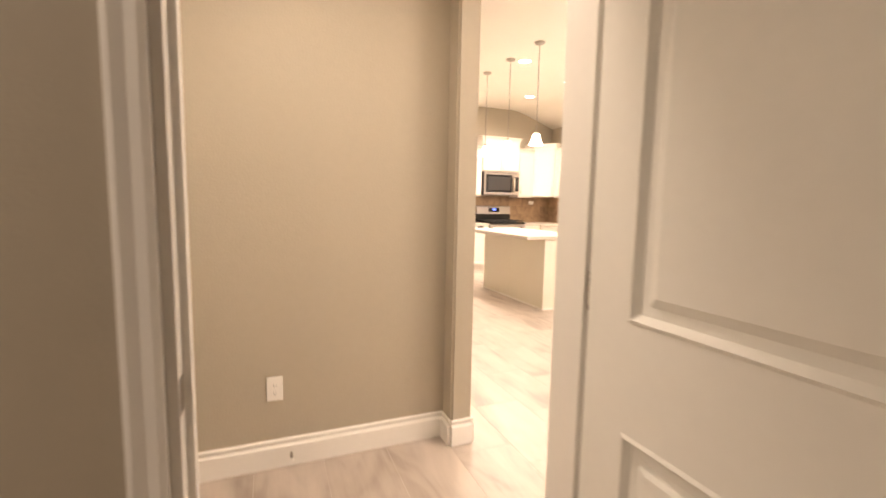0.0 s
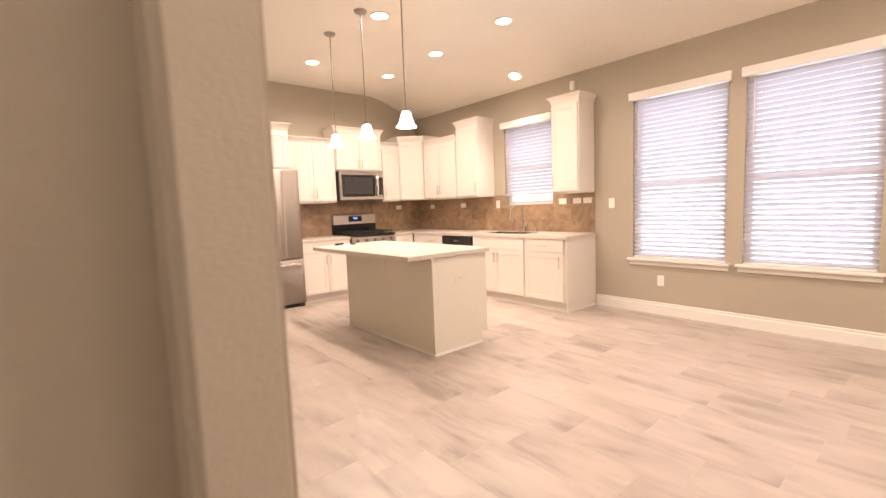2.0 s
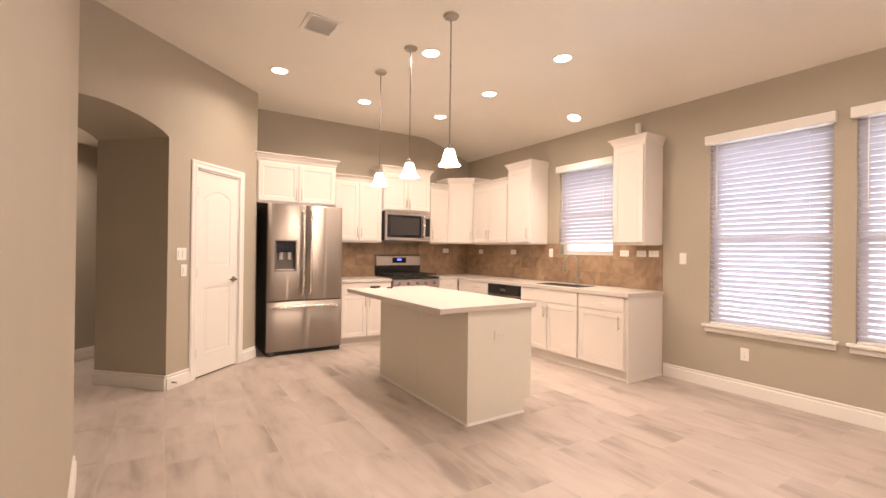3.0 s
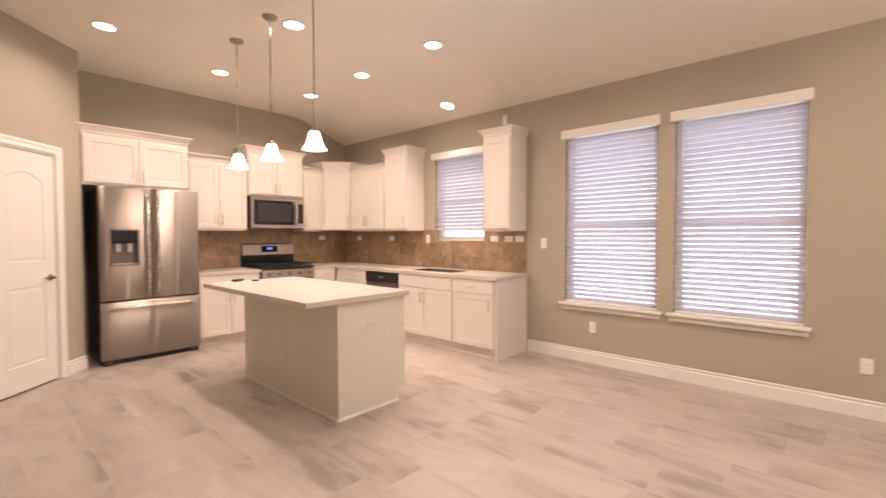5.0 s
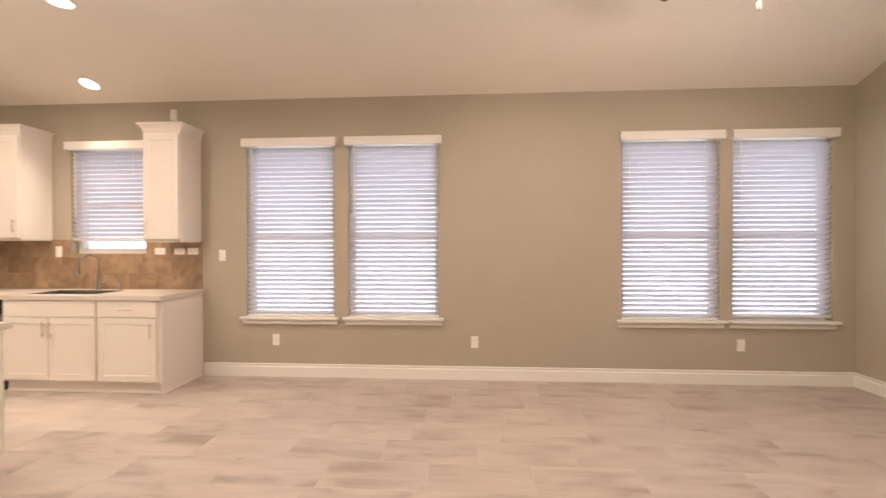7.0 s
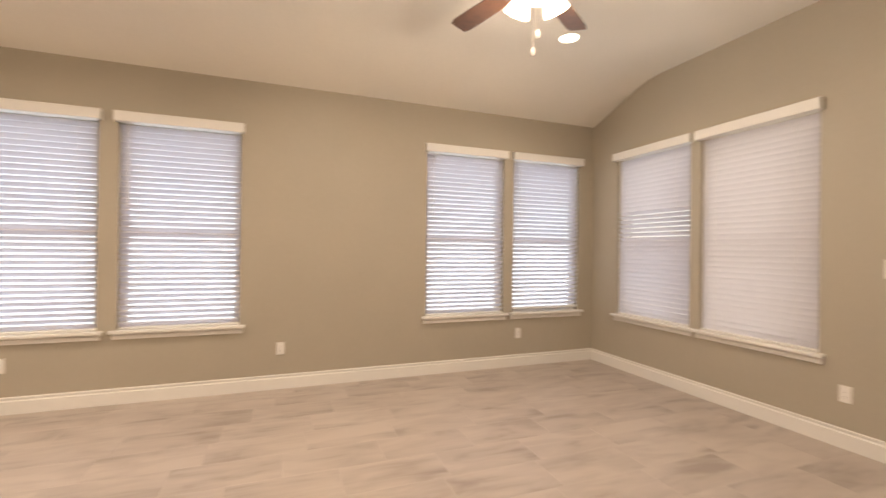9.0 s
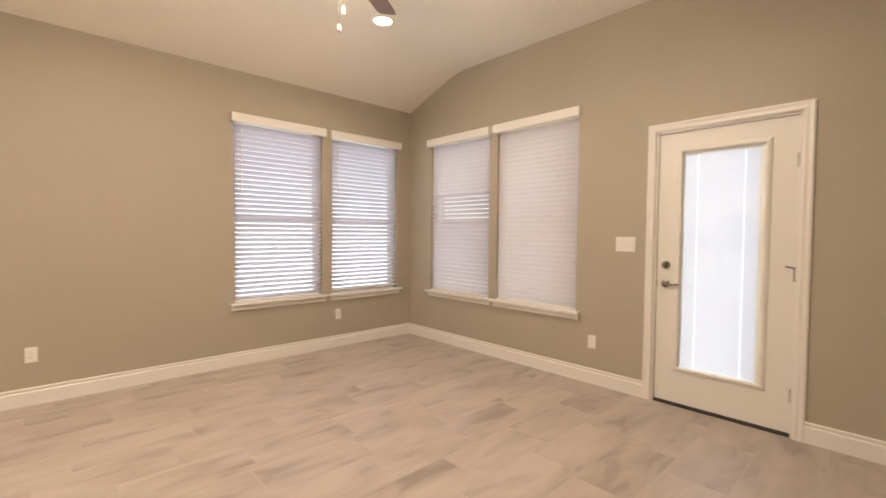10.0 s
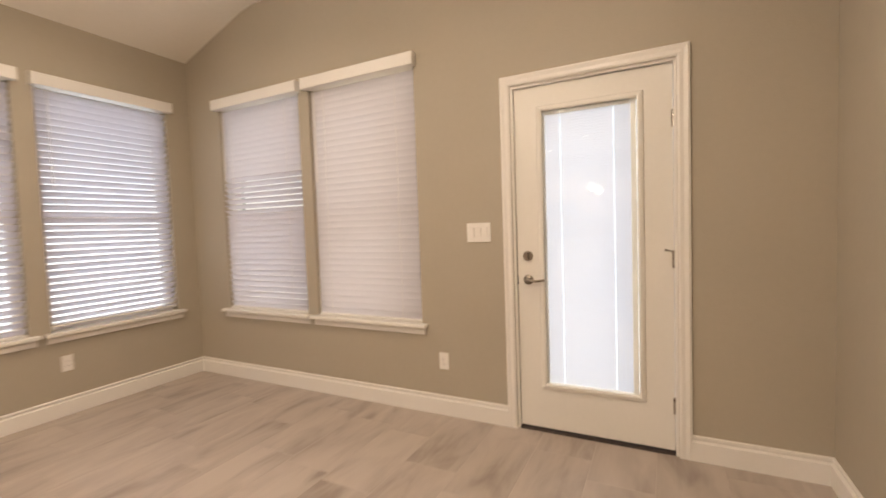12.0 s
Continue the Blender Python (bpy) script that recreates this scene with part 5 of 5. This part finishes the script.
for y, g, lab in ((6.12, 1, "near the corner"), (5.32, 1, "under the wall cabinet"), (3.435, 1, "beside the kitchen window"), (3.225, 1, "above the worktop's end"), (3.08, 1, "at the end of the tiles")):
    plate("outlet", "white sideways outlet in the tiles " + lab, "outlet", pose(XE - 0.011, y, 1.29, 0, 0, -90) @ pose(0, 0, 0, 0, 90, 0), 1, "outlet", group="kitchen outlets")
plate("light_switch", "white switch in the tiles beside the kitchen window", "light switch", pose(XE - 0.011, 4.56, 1.285, 0, 0, -90), 1, "switch")
plate("outlet", "white sideways outlet in the tiles beside the range", "outlet", pose(3.89, YN - 0.011, 1.30) @ pose(0, 0, 0, 0, 90, 0), 1, "outlet", group="kitchen outlets")
plate("outlet", "beige outlet in the island's end panel", "outlet", pose(2.065, IY0, 0.645) @ pose(0, 0, 0, 0, 90, 0), 1, "outlet", mat=ISLAND)
sen = thing("motion_sensor", "small white alarm sensor above the end cabinet", "sensor", pose(XE, 3.27, 2.70, 0, 0, -90))
bm = B()
box(bm, -0.03, 0.03, -0.045, 0.0, -0.055, 0.055, bevel=0.010)
part("case", bm, PLASTIC, sen)
bm = B()
box(bm, -0.022, 0.022, -0.048, -0.0445, -0.04, 0.0, bevel=0.003)
part("lens", bm, PLASTIC, sen)
th = thing("thermostat", "white thermostat on the hall wall", "thermostat", Matrix.Translation((*diag(0.48, 1.78), 1.48)) @ Matrix.Rotation(radians(45), 4, "Z"))
bm = B()
box(bm, -0.06, 0.06, -0.025, 0.0, -0.045, 0.045, bevel=0.006)
part("case", bm, PLASTIC, th)
bm = B()
box(bm, -0.035, 0.035, -0.0265, -0.0248, -0.015, 0.028)
part("screen", bm, SLOT, th)


def door_stop(m):
    ob = thing("door_stop", "small spring door stop on the baseboard", "door stop", m)
    bm = B()
    pipe(bm, [(0.006 * math.cos(k * 1.05), -0.002 - 0.055 * k / 72, 0.006 * math.sin(k * 1.05)) for k in range(73)], 0.0014, 6)
    part("spring", bm, NICKEL, ob, "", True)
    bm = B()
    rod(bm, (0, -0.055, 0), (0, -0.070, 0), 0.008)
    part("rubber_tip", bm, PLASTIC, ob, "", True)


door_stop(pose(-1.19, 0.76 - 0.014, 0.062))
door_stop(Matrix.Translation((*diag(0.05, -0.014), 0.062)) @ Matrix.Rotation(radians(45), 4, "Z"))

# garden wall outside the windows
bm = B()
box(bm, 9.0, 9.1, -14, 16, -0.16, 1.75)
box(bm, -8, 9.0, -14.1, -14, -0.16, 1.75)
structure("backdrop_fence", bm, FENCE, "weathered board fence outside", "fence")

# ---------------------------------------------------------------- stone tiles behind the worktop
TW, TH = 0.305, 0.1655
bs = tagged(new("backsplash"), "brown tumbled travertine tile backsplash", "backsplash", "", "structure")
bed = B()
box(bed, 1.835, XE - 0.001, YN - 0.004, YN - 0.0005, 0.893, 1.413)
box(bed, XE - 0.004, XE - 0.0005, 2.985, YN - 0.004, 0.893, 1.262)
box(bed, XE - 0.004, XE - 0.0005, 4.435, YN - 0.004, 1.262, 1.413)
box(bed, XE - 0.004, XE - 0.0005, 2.985, 3.595, 1.262, 1.394)
part("tile_bed", bed, material("tan_grout", (0.31, 0.225, 0.15), 0.85, grain=0.06), bs)


def tile_run(place, s0, s1, row, z0, z1, shift):
    s = s0 - shift
    while s < s1 - 0.004:
        a, b = max(s, s0), min(s + TW, s1)
        if b - a > 0.012:
            bm = B()
            box(bm, a + 0.001, b - 0.001, -0.009, -0.0035, z0 + 0.001, z1 - 0.001)
            t = part("tile", bm, STONE, bs)
            t.matrix_local = place
        s += TW


rows = [(0.895, 1.060), (1.060, 1.2255), (1.2255, 1.391)]
for k, (a, b) in enumerate(rows):
    sh = TW / 2 * (k % 2)
    b2 = 1.412 if k == 2 else b
    tile_run(pose(0, YN, 0), 1.836, XE - 0.010, k, a, b2, sh)
    pl = pose(XE, 0, 0, 0, 0, -90)
    if k < 2:
        tile_run(pl, -(YN - 0.010), -2.986, k, a, b, sh)
    else:
        tile_run(pl, -(YN - 0.010), -4.436, k, a, b2, sh)
        tile_run(pl, -4.436, -3.594, k, a, 1.2615, sh)
        tile_run(pl, -3.594, -2.986, k, a, 1.393, sh)

# ---------------------------------------------------------------- floor planks
PW, PL = 0.3085, 0.6125
plank_meshes = {}


def plank(w, l):
    key = (round(w, 3), round(l, 3))
    if key not in plank_meshes:
        bm = B()
        g = 0.0019
        x0, x1, y0, y1 = -w / 2 + g, w / 2 - g, -l / 2 + g, l / 2 - g
        lo = [bm.verts.new((x, y, -0.004)) for x, y in ((x0, y0), (x1, y0), (x1, y1), (x0, y1))]
        c = 0.0012
        hi = [bm.verts.new((x, y, -0.0008)) for x, y in ((x0, y0), (x1, y0), (x1, y1), (x0, y1))]
        top = [bm.verts.new((x, y, 0.0)) for x, y in ((x0 + c, y0 + c), (x1 - c, y0 + c), (x1 - c, y1 - c), (x0 + c, y1 - c))]
        for a, b in ((lo, hi), (hi, top)):
            for k in range(4):
                bm.faces.new((a[k], a[(k + 1) % 4], b[(k + 1) % 4], b[k]))
        bm.faces.new(top)
        plank_meshes[key] = mesh_of("plank", bm, TILE)
    return plank_meshes[key]


rng = random.Random(4)
far = B()
x = 0.19 + 0.3085 * 14
col = 0
while x > -3.3:
    x0, x = x - PW, min(x, XE - 0.003)
    ymin, ymax = (YS, YN) if x0 > -0.45 else (YS, 8.2)
    y = ymin - PL * ((0.33, 0.0, 0.66, 0.5)[col % 4] + 0.07 * (col % 3))
    while y < ymax:
        a, b = max(y, ymin), min(y + PL, ymax)
        if b - a > 0.02:
            if x0 > -0.45 and b < 5.95:
                ob = new("plank", plank(x - x0, b - a))
                ob.parent = FLOOR
                ob.matrix_local = pose((x + x0) / 2, (a + b) / 2, rng.uniform(-0.0003, 0.0))
            else:
                box(far, x0 + 0.0016, x - 0.0016, a + 0.0016, b - 0.0016, -0.004, -0.0002)
        y += PL
    x = x0
    col += 1
me = mesh_of("far_planks", far, TILE)
fp = new("far_planks", me)
fp.parent = FLOOR
tagged(fp, "plank tiles in hall, passage and bedroom", "", "", "stuff")
